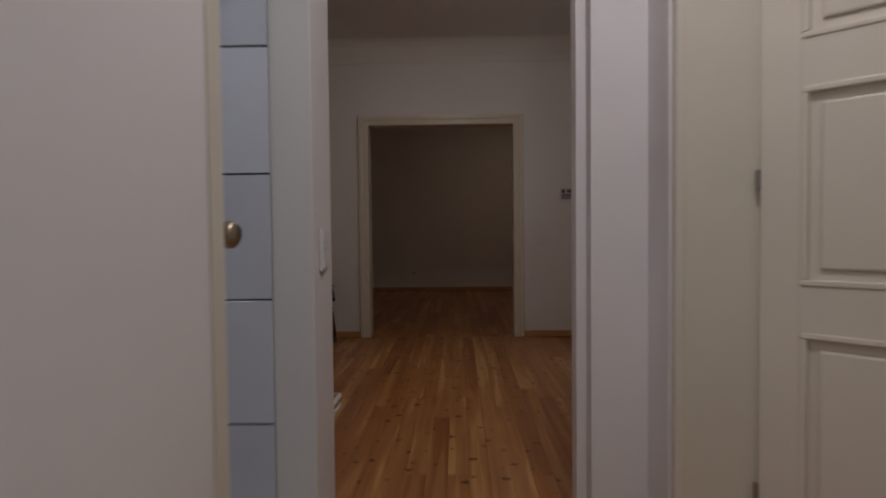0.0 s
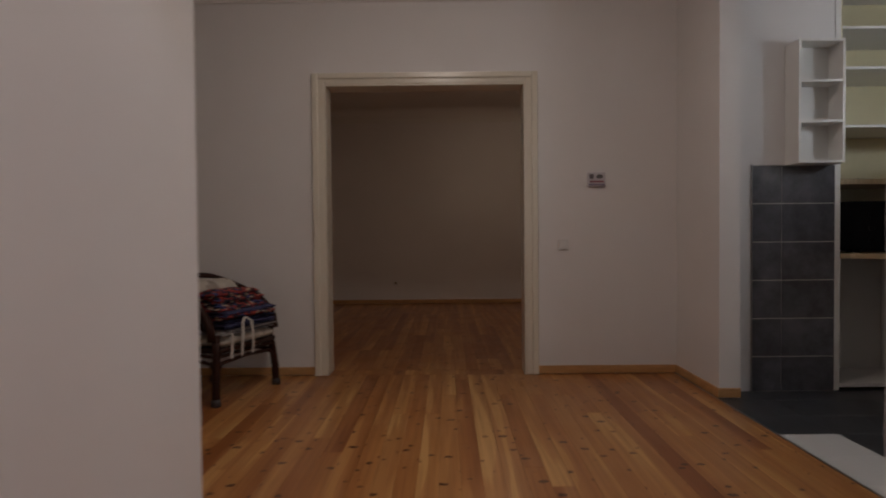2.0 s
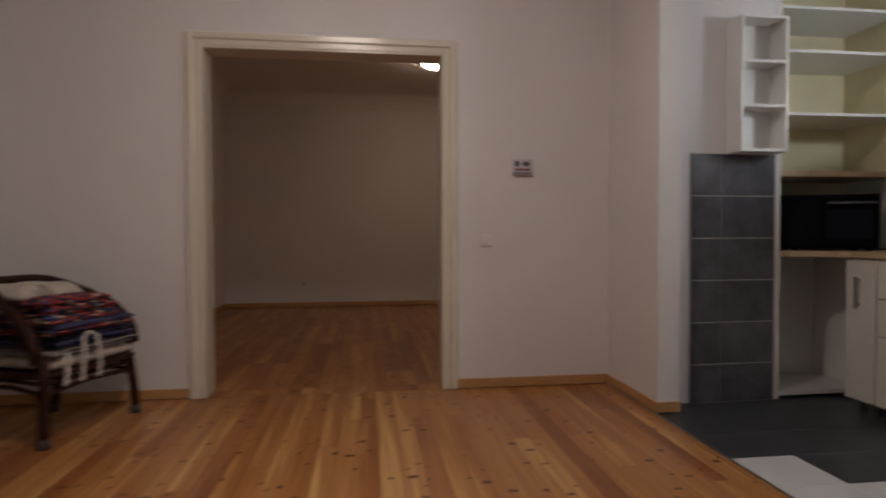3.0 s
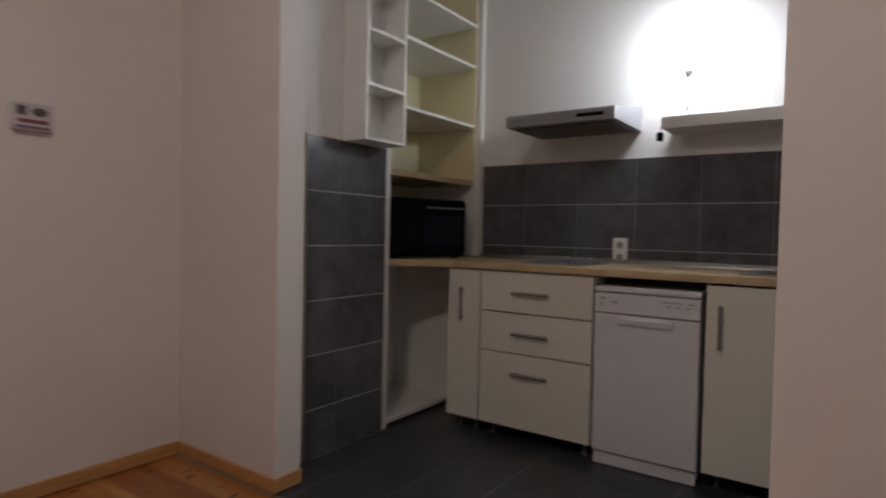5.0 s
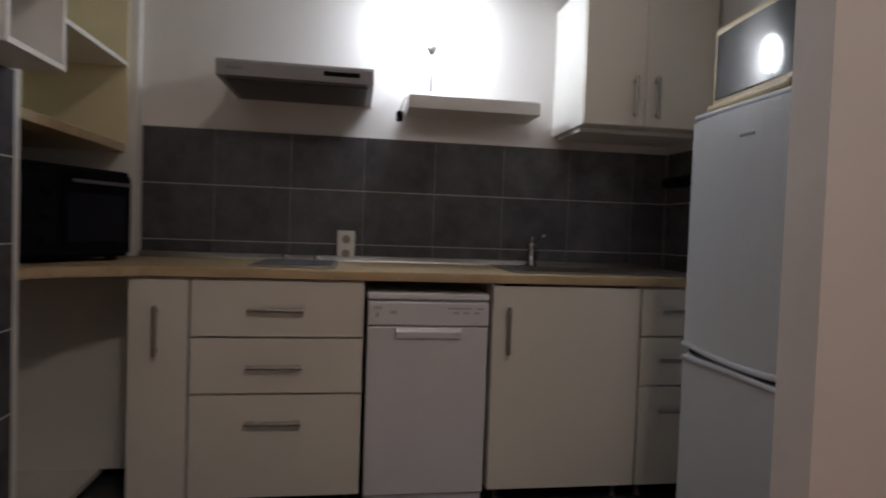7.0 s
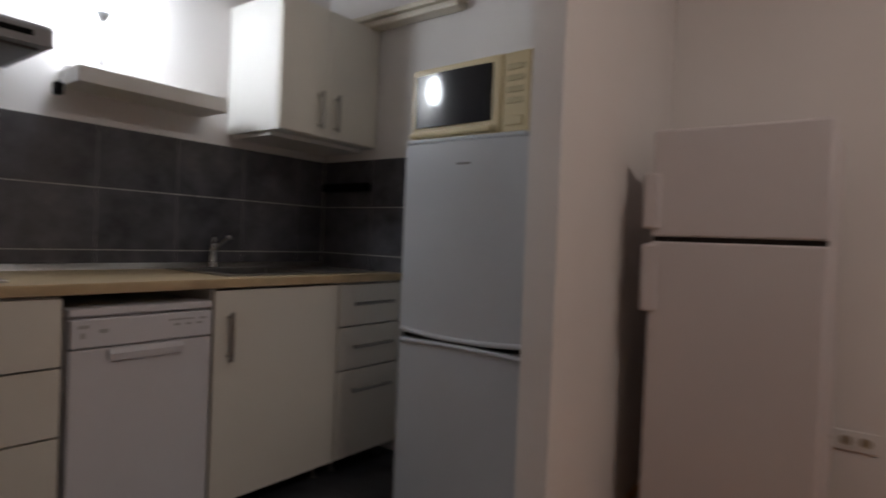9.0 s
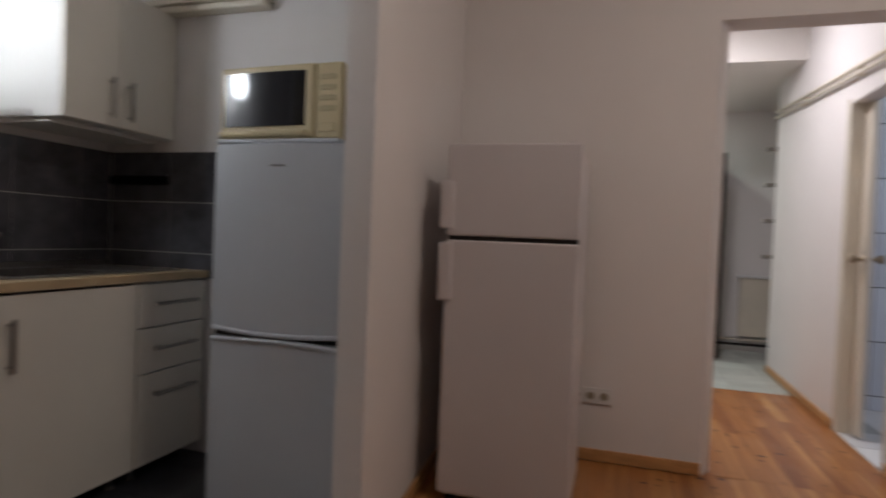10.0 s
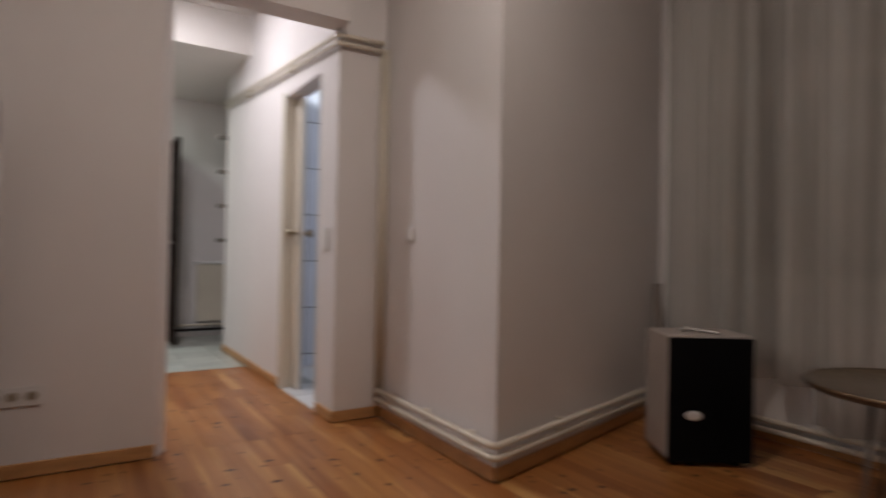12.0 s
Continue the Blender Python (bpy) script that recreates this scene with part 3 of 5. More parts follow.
# room thermostat
th = thing("room_thermostat", pose(0.775, NY, 1.448), "small white room thermostat with a grey display", "thermostat")
part("case", boxed(-0.065, 0.065, -0.028, 0, -0.052, 0.050, bevel=0.005), surface("thermostat_plastic", (0.56, 0.53, 0.56), 0.4), th, local=True)
part("display", boxed(-0.053, -0.022, -0.0292, -0.0275, 0.002, 0.036, bevel=0.001), surface("lcd_grey", (0.10, 0.085, 0.10), 0.3), th, local=True)
bm = lathe(bmesh.new(), [(0.026, 0.0), (0.026, 0.0025), (0.022, 0.004)], (0, 0, 0), 24)
bm.transform(pose(0.022, -0.0275, 0.018, 90) @ Matrix.Diagonal((1, 0.6, 1, 1)))
part("dial", bm, surface("dial_grey", (0.10, 0.095, 0.10), 0.4), th, local=True)
part("print_line", boxed(-0.05, 0.052, -0.0288, -0.0278, -0.026, -0.012), surface("red_print", (0.22, 0.06, 0.08), 0.5), th, local=True)
part("flap_line", boxed(-0.058, 0.058, -0.0288, -0.0278, -0.046, -0.036), surface("violet_print", (0.16, 0.12, 0.2), 0.5), th, local=True)


# ---- pipes ----
def pipe(points, r, label, clips=()):
    p = thing("heating_pipe", Matrix.Translation(points[0]), label, "pipe")
    part("run", tubed(points, r, 12), PIPEPAINT, p, smooth=True)
    for c in clips:
        part("clip", boxed(c[0] - 0.014, c[0] + 0.014, c[1] - 0.014, c[1] + 0.014, c[2] - 0.02, c[2] + 0.02, bevel=0.003), PIPEPAINT, p)
    return p


for dz, r in ((0.0, 0.013), (0.045, 0.013)):
    pipe([(-0.745, 0.98, 2.31 + dz), (-0.745, 3.722, 2.115 + dz), (-0.748, 3.735, 2.113 + dz), (-0.78, 3.735, 2.113 + dz), (-1.03, 3.735, 2.12 + dz)], r, "cream painted heating pipe under the lintel", [(-0.757, 2.9, 2.175 + dz), (-0.757, 1.8, 2.25 + dz)])
for o in (0.0, 0.034):
    pipe([(-1.025 - o * 0.4, 3.733 + o, 2.12), (-1.025 - o * 0.4, 3.733 + o, 1.2), (-1.025 - o * 0.4, 3.733 + o, 0.12 + o * 1.4)], 0.013, "cream painted upright heating pipe in the corner")
    z = 0.115 + o * 1.5
    pipe([(-1.018, 3.735, z), (-0.992, 4.855, z), (-0.994, 4.872, z), (-1.008, 4.882, z), (-2.0, 4.612, z), (WX + 0.05, 4.438, z), (WX + 0.036, 4.46, z - 0.01), (WX + 0.034, 4.9, z - 0.055), (WX + 0.034, 6.2, z - 0.06), (WX + 0.034, NY - 0.02, z - 0.06)], 0.0145, "white painted heating pipe above the skirting", [(-1.018, 4.3, z), (-1.008, 4.7, z), (-1.5, 4.735, z)])


# ---- kitchen ----
def bar_handle(parent, x, y0, y1, z0, z1):
    """A square bar on two posts in front of a cabinet face at x."""
    ends = [(x - 0.026, y0, z0), (x - 0.026, y1, z1)]
    bm = tubed(ends, 0.008, 8)
    d = Vector(ends[1]) - Vector(ends[0])
    for k in (0.1, 0.9):
        p = Vector(ends[0]) + d * k
        tube(bm, [(x, p.y, p.z), (x - 0.026, p.y, p.z)], 0.0055, 8)
    return part("handle", bm, STEEL, parent, "brushed steel bar handle", smooth=False)


FX = 2.5   # cabinet fronts
LEGMETAL = surface("dark_leg_metal", (0.10, 0.095, 0.09), 0.45, metal=0.7)


def leg(parent, x, y, top=0.07):
    part("leg", lathe(bmesh.new(), [(0.022, 0.0), (0.022, 0.006), (0.013, 0.012), (0.013, top - 0.01), (0.02, top)], (x, y, 0.0), 14), LEGMETAL, parent, smooth=True)


def base_cabinet(y0, y1, label, fronts, category="cabinet", top=True):
    """A floor unit; fronts: (z0, z1, handle as y0, y1, z0, z1)."""
    c = thing("base_cabinet", pose(2.8, (y0 + y1) / 2, 0), label, category, "white base cabinets of the kitchen")
    bm = boxed(FX + 0.004, 3.04, y0, y0 + 0.016, 0.07, 0.862)
    box(bm, FX + 0.004, 3.04, y1 - 0.016, y1, 0.07, 0.862)
    box(bm, FX + 0.004, 3.04, y0 + 0.016, y1 - 0.016, 0.07, 0.086)
    if top:
        box(bm, FX + 0.004, 3.04, y0 + 0.016, y1 - 0.016, 0.846, 0.862)
    box(bm, 3.03, 3.04, y0 + 0.016, y1 - 0.016, 0.086, 0.846)
    part("body", bm, WHITEBOARD, c)
    for z0, z1, h in fronts:
        f = part("drawer_front" if len(fronts) > 1 else "door", boxed(FX - 0.018, FX, y0 + 0.0018, y1 - 0.0018, z0 + 0.0018, z1 - 0.0018, bevel=0.0015), IVORY, c)
        bar_handle(f, FX - 0.018, *h)
    for y in (y0 + 0.05, y1 - 0.05):
        leg(c, FX + 0.06, y)
        leg(c, 2.98, y)
    return c


base_cabinet(6.632, 6.832, "narrow white corner cabinet with one upright handle", [(0.07, 0.858, (6.737, 6.737, 0.59, 0.765))])
base_cabinet(6.02, 6.626, "white three-drawer kitchen cabinet with steel handles", [(0.655, 0.858, (6.235, 6.43, 0.756, 0.756)), (0.45, 0.652, (6.235, 6.43, 0.55, 0.55)), (0.07, 0.447, (6.235, 6.43, 0.348, 0.348))])
base_cabinet(4.935, 5.535, "white sink cabinet with one wide door", [(0.07, 0.858, (5.475, 5.475, 0.598, 0.778))], top=False)
base_cabinet(4.52, 4.93, "narrow white three-drawer cabinet beside the wall", [(0.668, 0.858, (4.60, 4.85, 0.77, 0.77)), (0.47, 0.665, (4.60, 4.85, 0.575, 0.575)), (0.07, 0.467, (4.60, 4.85, 0.375, 0.375))])

# dishwasher
dw = thing("dishwasher", pose(2.78, 5.78, 0), "slim white freestanding dishwasher under the worktop", "dishwasher")
Y0, Y1 = 5.553, 6.005
part("body", boxed(FX - 0.005, 3.04, Y0, Y1, 0.03, 0.80, bevel=0.004), DISHWHITE, dw)
part("top_plate", boxed(FX - 0.028, 3.05, Y0 - 0.003, Y1 + 0.003, 0.80, 0.825, bevel=0.006), DISHWHITE, dw)
part("control_panel", boxed(FX - 0.034, FX - 0.005, Y0, Y1, 0.705, 0.793, bevel=0.005), DISHWHITE, dw)
bm = boxed(FX - 0.03, FX - 0.005, Y0, Y1, 0.068, 0.700, bevel=0.005)
dwd = part("door", bm, DISHWHITE, dw)
prof = [(FX - 0.0305, 0.697), (FX - 0.0305, 0.668), (FX - 0.043, 0.660), (FX - 0.047, 0.682), (FX - 0.040, 0.697)]
part("grip", extrude_y(bmesh.new(), prof, 5.66, 5.90), DISHWHITE, dwd)
part("kick_plate", boxed(FX - 0.015, FX + 0.01, Y0 + 0.004, Y1 - 0.004, 0.004, 0.063, bevel=0.002), DISHWHITE, dw)
MARKGREY = surface("pale_grey_print", (0.42, 0.41, 0.42), 0.5)
for k, (ya, yb, za, zb) in enumerate(((5.955, 5.985, 0.765, 0.775), (5.965, 5.978, 0.735, 0.752), (5.90, 5.925, 0.748, 0.760), (5.62, 5.71, 0.768, 0.773), (5.59, 5.61, 0.75, 0.757), (5.63, 5.65, 0.75, 0.757), (5.67, 5.69, 0.75, 0.757), (5.575, 5.60, 0.766, 0.773))):
    part("button_mark", boxed(FX - 0.0352, FX - 0.0335, ya, yb, za, zb), MARKGREY, dw)
for y in (Y0 + 0.03, Y1 - 0.03):
    part("foot", boxed(FX + 0.03, FX + 0.07, y - 0.02, y + 0.02, 0.0, 0.03), RUBBER, dw)

# worktop with a bevelled corner into the niche
WT = [(KX - 0.012, 4.508), (KX - 0.012, 7.005), (3.055, 7.005), (3.055, 7.50), (2.24, 7.50), (2.24, 7.055), (2.30, 7.045), (2.36, 6.985), (2.43, 6.86), (2.468, 6.79), (2.475, 6.72), (2.475, 4.508)]
SINK_HOLE = (2.62, 2.95, 4.98, 5.37)
hx0, hx1, hy0, hy1 = SINK_HOLE
# keyhole outline: in along a slit to the sink's cut-out and back
WT = WT[:-1] + [(2.475, 5.175), (hx0, 5.175), (hx0, hy1), (hx1, hy1), (hx1, hy0), (hx0, hy0), (hx0, 5.1748), (2.475, 5.1748)] + WT[-1:]
bm = prism(bmesh.new(), WT, 0.866, 0.90)
bmesh.ops.recalc_face_normals(bm, faces=bm.faces)
bmesh.ops.bevel(bm, geom=[e for e in bm.edges if abs(e.verts[0].co.z - e.verts[1].co.z) < 1e-5 and max(v.co.x for v in e.verts) < 2.477 and abs(e.verts[0].co.y - e.verts[1].co.y) > 0.001], offset=0.004, segments=2, affect="EDGES")
top = thing("worktop", pose(2.8, 5.7, 0.866), "light beech worktop running along the kitchen wall", "worktop")
part("slab", bm, WORKTOP, top)
part("edge_band", boxed(2.471, 2.4746, 4.51, 6.71, 0.869, 0.897, bevel=0.001), WORKTOP, top)
bm = extrude_y(bmesh.new(), [(KX - 0.012, 0.9005), (KX - 0.034, 0.9005), (KX - 0.032, 0.908), (KX - 0.02, 0.924), (KX - 0.012, 0.926)], 4.52, 7.0)
solid("edge_strip", bm, STEEL, "silvery sealing strip where worktop meets tiles", "strip", "structure")

# hob
hob = thing("hob", pose(2.8, 6.3, 0.901), "small flat steel hob with two knobs, let into the worktop", "hob")
part("plate", boxed(2.57, 3.0, 6.13, 6.45, 0.9005, 0.909, bevel=0.003), STEEL, hob)
part("glass", boxed(2.59, 2.93, 6.145, 6.435, 0.908, 0.9125, bevel=0.002), surface("dull_hob_grey", (0.10, 0.10, 0.105), 0.4), hob)
for y in (6.22, 6.36):
    part("knob", lathe(bmesh.new(), [(0.02, 0.0), (0.02, 0.016), (0.016, 0.022)], (2.965, y, 0.909), 18), STEEL, hob, smooth=True)

# sink and tap
sink = thing("kitchen_sink", pose(2.8, 5.0, 0.901), "inset steel sink with a ribbed draining board", "sink")
bm = bmesh.new()
SX0, SX1, SY0, SY1, BX0, BX1, BY0, BY1 = 2.56, 3.04, 4.60, 5.43, 2.62, 2.95, 4.98, 5.37
for a in ((SX0, BX0, SY0, SY1), (BX1, SX1, SY0, SY1), (BX0, BX1, SY0, BY0), (BX0, BX1, BY1, SY1)):
    box(bm, *a, 0.9005, 0.9065)
part("rim", bm, STEEL, sink)
bm = bmesh.new()
for a in ((BX0 + 0.001, BX0 + 0.004, BY0 + 0.001, BY1 - 0.001, 0.735, 0.9003), (BX1 - 0.004, BX1 - 0.001, BY0 + 0.001, BY1 - 0.001, 0.735, 0.9003), (BX0 + 0.004, BX1 - 0.004, BY0 + 0.001, BY0 + 0.004, 0.735, 0.9003), (BX0 + 0.004, BX1 - 0.004, BY1 - 0.004, BY1 - 0.001, 0.735, 0.9003), (BX0 + 0.004, BX1 - 0.004, BY0 + 0.004, BY1 - 0.004, 0.735, 0.739)):
    box(bm, *a)
part("bowl", bm, STEEL, sink)
part("drain", lathe(bmesh.new(), [(0.04, 0.0), (0.04, 0.003), (0.03, 0.004)], (2.785, 5.175, 0.739), 20), CHROME, sink, smooth=True)
for i in range(7):
    part("rib", boxed(2.64, 2.94, 4.64 + i * 0.045, 4.652 + i * 0.045, 0.9062, 0.9095, bevel=0.001), STEEL, sink)
tap = thing("kitchen_tap", pose(3.0, 5.23, 0.906), "chrome single-lever kitchen tap on the sink", "tap")
part("body", lathe(bmesh.new(), [(0.026, 0.0), (0.026, 0.006), (0.020, 0.012), (0.019, 0.09), (0.021, 0.10), (0.016, 0.112)], (3.0, 5.23, 0.906), 20), CHROME, tap, smooth=True)
part("spout", tubed([(2.995, 5.225, 0.985), (2.975, 5.215, 1.015), (2.945, 5.20, 1.04), (2.925, 5.19, 1.05)], 0.0115, 10), CHROME, tap, smooth=True)
part("lever", tubed([(3.0, 5.23, 1.01), (3.003, 5.228, 1.035), (3.01, 5.222, 1.05)], [0.011, 0.008, 0.007], 8), CHROME, tap, smooth=True)

# extractor hood
hood = thing("cooker_hood", pose(2.9, 6.3, 1.62), "slim grey cooker hood on the kitchen wall", "cooker hood")
bm = extrude_y(bmesh.new(), [(2.66, 1.622), (KX, 1.622), (KX, 1.76), (2.80, 1.70), (2.665, 1.684), (2.655, 1.672)], 6.005, 6.60)
part("body", bm, HOODMETAL, hood)
part("filter", boxed(2.71, 3.05, 6.03, 6.575, 1.614, 1.6225, bevel=0.002), FILTER, hood)
part("switch_panel", boxed(2.653, 2.66, 6.06, 6.20, 1.643, 1.661, bevel=0.0034), BLACK, hood)
part("badge", boxed(2.652, 2.66, 6.50, 6.56, 1.646, 1.656), PRINTGREY, hood)

# floating shelf and the lamp on it
solid("wall_shelf", boxed(2.885, KX, 5.25, 5.845, 1.592, 1.65, bevel=0.002), WHITEBOARD, "white floating shelf carrying the small lamp", "shelf")
LX, LY = 2.96, 5.742
lamp = thing("table_lamp", pose(LX, LY, 1.65), "small white table lamp with a glaring lit globe", "lamp")
part("base", lathe(bmesh.new(), [(0.045, 0.0), (0.045, 0.008), (0.012, 0.016), (0.008, 0.03)], (LX, LY, 1.65), 22), WHITEPLASTIC, lamp, smooth=True)
# stem and cup greyed in colour: their shaded look against the globe's glare
part("stem", tubed([(LX, LY, 1.66), (LX, LY, 1.855)], 0.0065, 12), surface("grey_lamp_stem", (0.3, 0.3, 0.31), 0.5), lamp, smooth=True)
part("cup", lathe(bmesh.new(), [(0.008, 0.0), (0.016, 0.008), (0.027, 0.03), (0.028, 0.04)], (LX, LY, 1.845), 20), surface("grey_lamp_cup", (0.35, 0.35, 0.35), 0.5), lamp, smooth=True)
part("globe", lathe(bmesh.new(), [(0.012 + 0.074 * math.sin(a), 0.088 - 0.088 * math.cos(a)) for a in [0.05 + i / 12 * 3.0 for i in range(13)]], (LX, LY, 1.886), 24), LAMP_KITCHEN, lamp, "glaring white lit globe", smooth=True)
part("cable", tubed([(LX + 0.03, LY + 0.03, 1.655), (2.99, 5.85, 1.655), (2.975, 5.868, 1.62), (2.98, 5.875, 1.585)], 0.003, 6), RUBBER, lamp)
part("plug", boxed(2.962, 2.998, 5.862, 5.892, 1.545, 1.59, bevel=0.006), BLACK, lamp, "black plug hanging beside the shelf")

# upper cabinet
up = thing("wall_cabinet", pose(2.9, 4.81, 1.535), "white two-door wall cabinet with steel handles", "wall cabinet")
part("body", boxed(2.725, KX, 4.508, 5.117, 1.535, 2.138, bevel=0.001), WHITEBOARD, up)
for a, b, h in ((4.508, 4.842, 4.792), (4.842, 5.117, 4.892)):
    f = part("door", boxed(2.706, 2.723, a + 0.0015, b - 0.0015, 1.537, 2.138, bevel=0.0015), IVORY, up)
    bar_handle(f, 2.706, h, h, 1.57, 1.745)
part("light_rail", boxed(2.79, 3.08, 4.53, 5.10, 1.515, 1.5345, bevel=0.002), WHITEBOARD, up)
solid("knife_rail", boxed(2.72, 3.07, 4.5105, 4.55, 1.312, 1.358, bevel=0.014), BLACK, "black magnetic knife rail on the grey tiles", "knife rail")
pelmet = thing("wall_ledge", pose(2.6, 4.55, 2.143), "cream moulded wooden ledge high on the kitchen wall", "ledge")
part("board", boxed(2.155, KX, 4.5, 4.60, 2.175, 2.2, bevel=0.004), CREAM, pelmet)
part("moulding", boxed(2.165, KX, 4.5, 4.58, 2.143, 2.175, bevel=0.008), CREAM, pelmet)

# cubby shelf on the stub wall
CB = pose(1.87, 7.046, 1.475)
cub = thing("cubby_shelf", CB, "white three-compartment cubby hung on the wall", "shelf")
A, B, D, HH = 0.0, 0.29, 0.153, 0.772
part("side", boxed(A, A + 0.016, -D, -0.001, 0, HH, bevel=0.001), WHITEBOARD, cub, local=True)
part("side", boxed(B - 0.016, B, -D, -0.001, 0, HH, bevel=0.001), WHITEBOARD, cub, local=True)
part("back", boxed(A + 0.016, B - 0.016, -0.012, -0.001, 0.016, HH - 0.016), WHITEBOARD, cub, local=True)
for z in (0.0, 0.252, 0.504, HH - 0.016):
    part("shelf", boxed(A + 0.016, B - 0.016, -D, -0.001 if z in (0.0,) else -0.012, z, z + 0.016, bevel=0.001), WHITEBOARD, cub, local=True)

# tall shelf niche
tall = thing("tall_shelf_unit", pose(2.65, 7.25, 0), "tall built-in open shelves, yellowed inside, over an oven space", "shelf unit")
part("side_panel", boxed(2.199, 2.236, 7.05, 7.52, 0, 2.9, bevel=0.001), WHITEBOARD, tall)
part("side_panel", boxed(3.06, 3.098, 7.01, 7.52, 0.905, 2.9, bevel=0.001), WHITEBOARD, tall)
part("back_panel", boxed(2.236, 3.06, 7.505, 7.52, 0.905, 2.9), YELLOWED, tall)
part("inner_side", boxed(3.052, 3.0595, 7.05, 7.505, 1.39, 2.9), YELLOWED, tall)
part("inner_side", boxed(2.2365, 2.242, 7.05, 7.505, 1.39, 2.9), YELLOWED, tall)
for z in (1.738, 2.115, 2.375, 2.70):
    part("shelf", boxed(2.243, 3.051, 7.05, 7.504, z - 0.018, z, bevel=0.0015), WHITEBOARD, tall)
part("oven_shelf", boxed(2.2375, 3.058, 7.06, 7.504, 1.352, 1.388, bevel=0.003), WORKTOP, tall, "thick beech shelf over the oven")
part("bottom_panel", boxed(2.237, 2.98, 7.057, 7.504, 0.02, 0.045, bevel=0.001), WHITEBOARD, tall)
part("back_panel", boxed(2.237, 2.98, 7.504, 7.52, 0.045, 0.86), WHITEBOARD, tall)
part("inner_side", boxed(2.84, 2.856, 6.84, 7.504, 0.046, 0.862), WHITEBOARD, tall)

# mini oven in the niche
oven = thing("mini_oven", pose(2.68, 7.2, 0.901), "black countertop oven on the worktop in the niche", "oven")
OM = pose(2.66, 7.20, 0.0, 0, 0, -24)
def ov(name, mat, *a, parent=None, label="", **k):
    bm = boxed(*a, **k)
    bm.transform(OM)
    return part(name, bm, mat, parent or oven, label)
ov("body", BLACK, -0.31, 0.245, -0.16, 0.14, 0.915, 1.245, bevel=0.008)
od = ov("door", OVENGLASS, -0.07, 0.238, -0.178, -0.161, 0.93, 1.225, bevel=0.004)
ov("window", OVENWINDOW, -0.045, 0.205, -0.1815, -0.1785, 0.975, 1.15, parent=od)
ov("handle", surface("oven_handle_grey", (0.12, 0.12, 0.13), 0.35), -0.04, 0.215, -0.205, -0.19, 1.185, 1.197, parent=od, bevel=0.004)
ov("control_panel", BLACK, -0.305, -0.075, -0.176, -0.161, 0.93, 1.205, bevel=0.003)
for z in (0.98, 1.065, 1.15):
    bm = lathe(bmesh.new(), [(0.017, 0.0), (0.017, 0.014), (0.013, 0.017)], (0, 0, 0), 16)
    bm.transform(OM @ pose(-0.13, -0.176, z, 90))
    part("knob", bm, BLACK, oven, smooth=True)
for x in (-0.2, 0.2):
    for y in (-0.12, 0.1):
        ov("foot", RUBBER, x - 0.015, x + 0.015, y - 0.015, y + 0.015, 0.9, 0.916)


# ---- fridges and microwave ----
def rounded_door(x0, x1, y, z0, z1, bulge, n=10, d=0.05):
    """A fridge door whose front bulges a little; front towards +y."""
    out = [(x0, y - d)] + [(x0 + (x1 - x0) * i / n, y - bulge * (2 * i / n - 1) ** 2) for i in range(n + 1)] + [(x1, y - d)]
    bm = prism(bmesh.new(), list(reversed(out)), z0, z1)
    bmesh.ops.recalc_face_normals(bm, faces=bm.faces)
    bmesh.ops.bevel(bm, geom=[e for e in bm.edges if abs(e.verts[0].co.z - e.verts[1].co.z) < 1e-5], offset=0.007, segments=2, affect="EDGES")
    return bm


fr = thing("fridge", pose(1.79, 4.72, 0), "tall white fridge freezer with the freezer below, microwave on top", "fridge")
part("body", boxed(1.545, 2.055, 4.515, 4.932, 0.02, 1.435, bevel=0.005), FRIDGE, fr)
part("upper_door", rounded_door(1.49, 2.06, 5.022, 0.718, 1.432, 0.018), FRIDGE, fr)
part("lower_door", rounded_door(1.49, 2.06, 5.022, 0.05, 0.697, 0.018), FRIDGE, fr)
part("gap", boxed(1.50, 2.05, 4.94, 4.99, 0.6975, 0.7175), RUBBER, fr, "dark gap between the doors")
for zc, zs in ((0.729, -0.012), (0.684, 0.010)):
    grip = [(1.5 + 0.55 * i / 16, 5.008 + 0.014 * math.sin(math.pi * i / 16), zc + zs * math.sin(math.pi * i / 16)) for i in range(17)]
    part("grip_edge", tubed(grip, 0.0095, 10), FRIDGE, fr, smooth=True)
part("top_plate", boxed(1.54, 2.06, 4.515, 5.005, 1.434, 1.452, bevel=0.007), FRIDGE, fr)
part("badge", boxed(1.745, 1.805, 5.012, 5.0235, 1.345, 1.353), PRINTGREY, fr)
for x in (1.58, 2.0):
    part("foot", boxed(x - 0.02, x + 0.02, 4.83, 4.87, 0.0, 0.021), RUBBER, fr)

MM = pose(1.87, 4.745, 1.453, 0, 0, -3.3)
mw = thing("microwave", MM, "old cream microwave with a dark bulging glass door on the fridge", "microwave")
part("body", boxed(-0.305, 0.24, -0.17, 0.145, 0.012, 0.295, bevel=0.006), MICROCREAM, mw, local=True)
md = part("door", boxed(-0.195, 0.246, 0.147, 0.175, 0.012, 0.3, bevel=0.012), MICROCREAM, mw, local=True)
curve = [(0.226 - 0.381 * i / 40, 0.183 - 0.0075 * (i / 20 - 1) ** 2) for i in range(41)]
bm = prism(bmesh.new(), curve + [(-0.155, 0.172), (0.226, 0.172)], 0.062, 0.272)
part("window", bm, DARKGLASS, md, "dark reflecting glass", local=True)
part("handle", boxed(-0.17, 0.235, 0.174, 0.2, 0.018, 0.046, bevel=0.011), MICROCREAM, md, local=True)
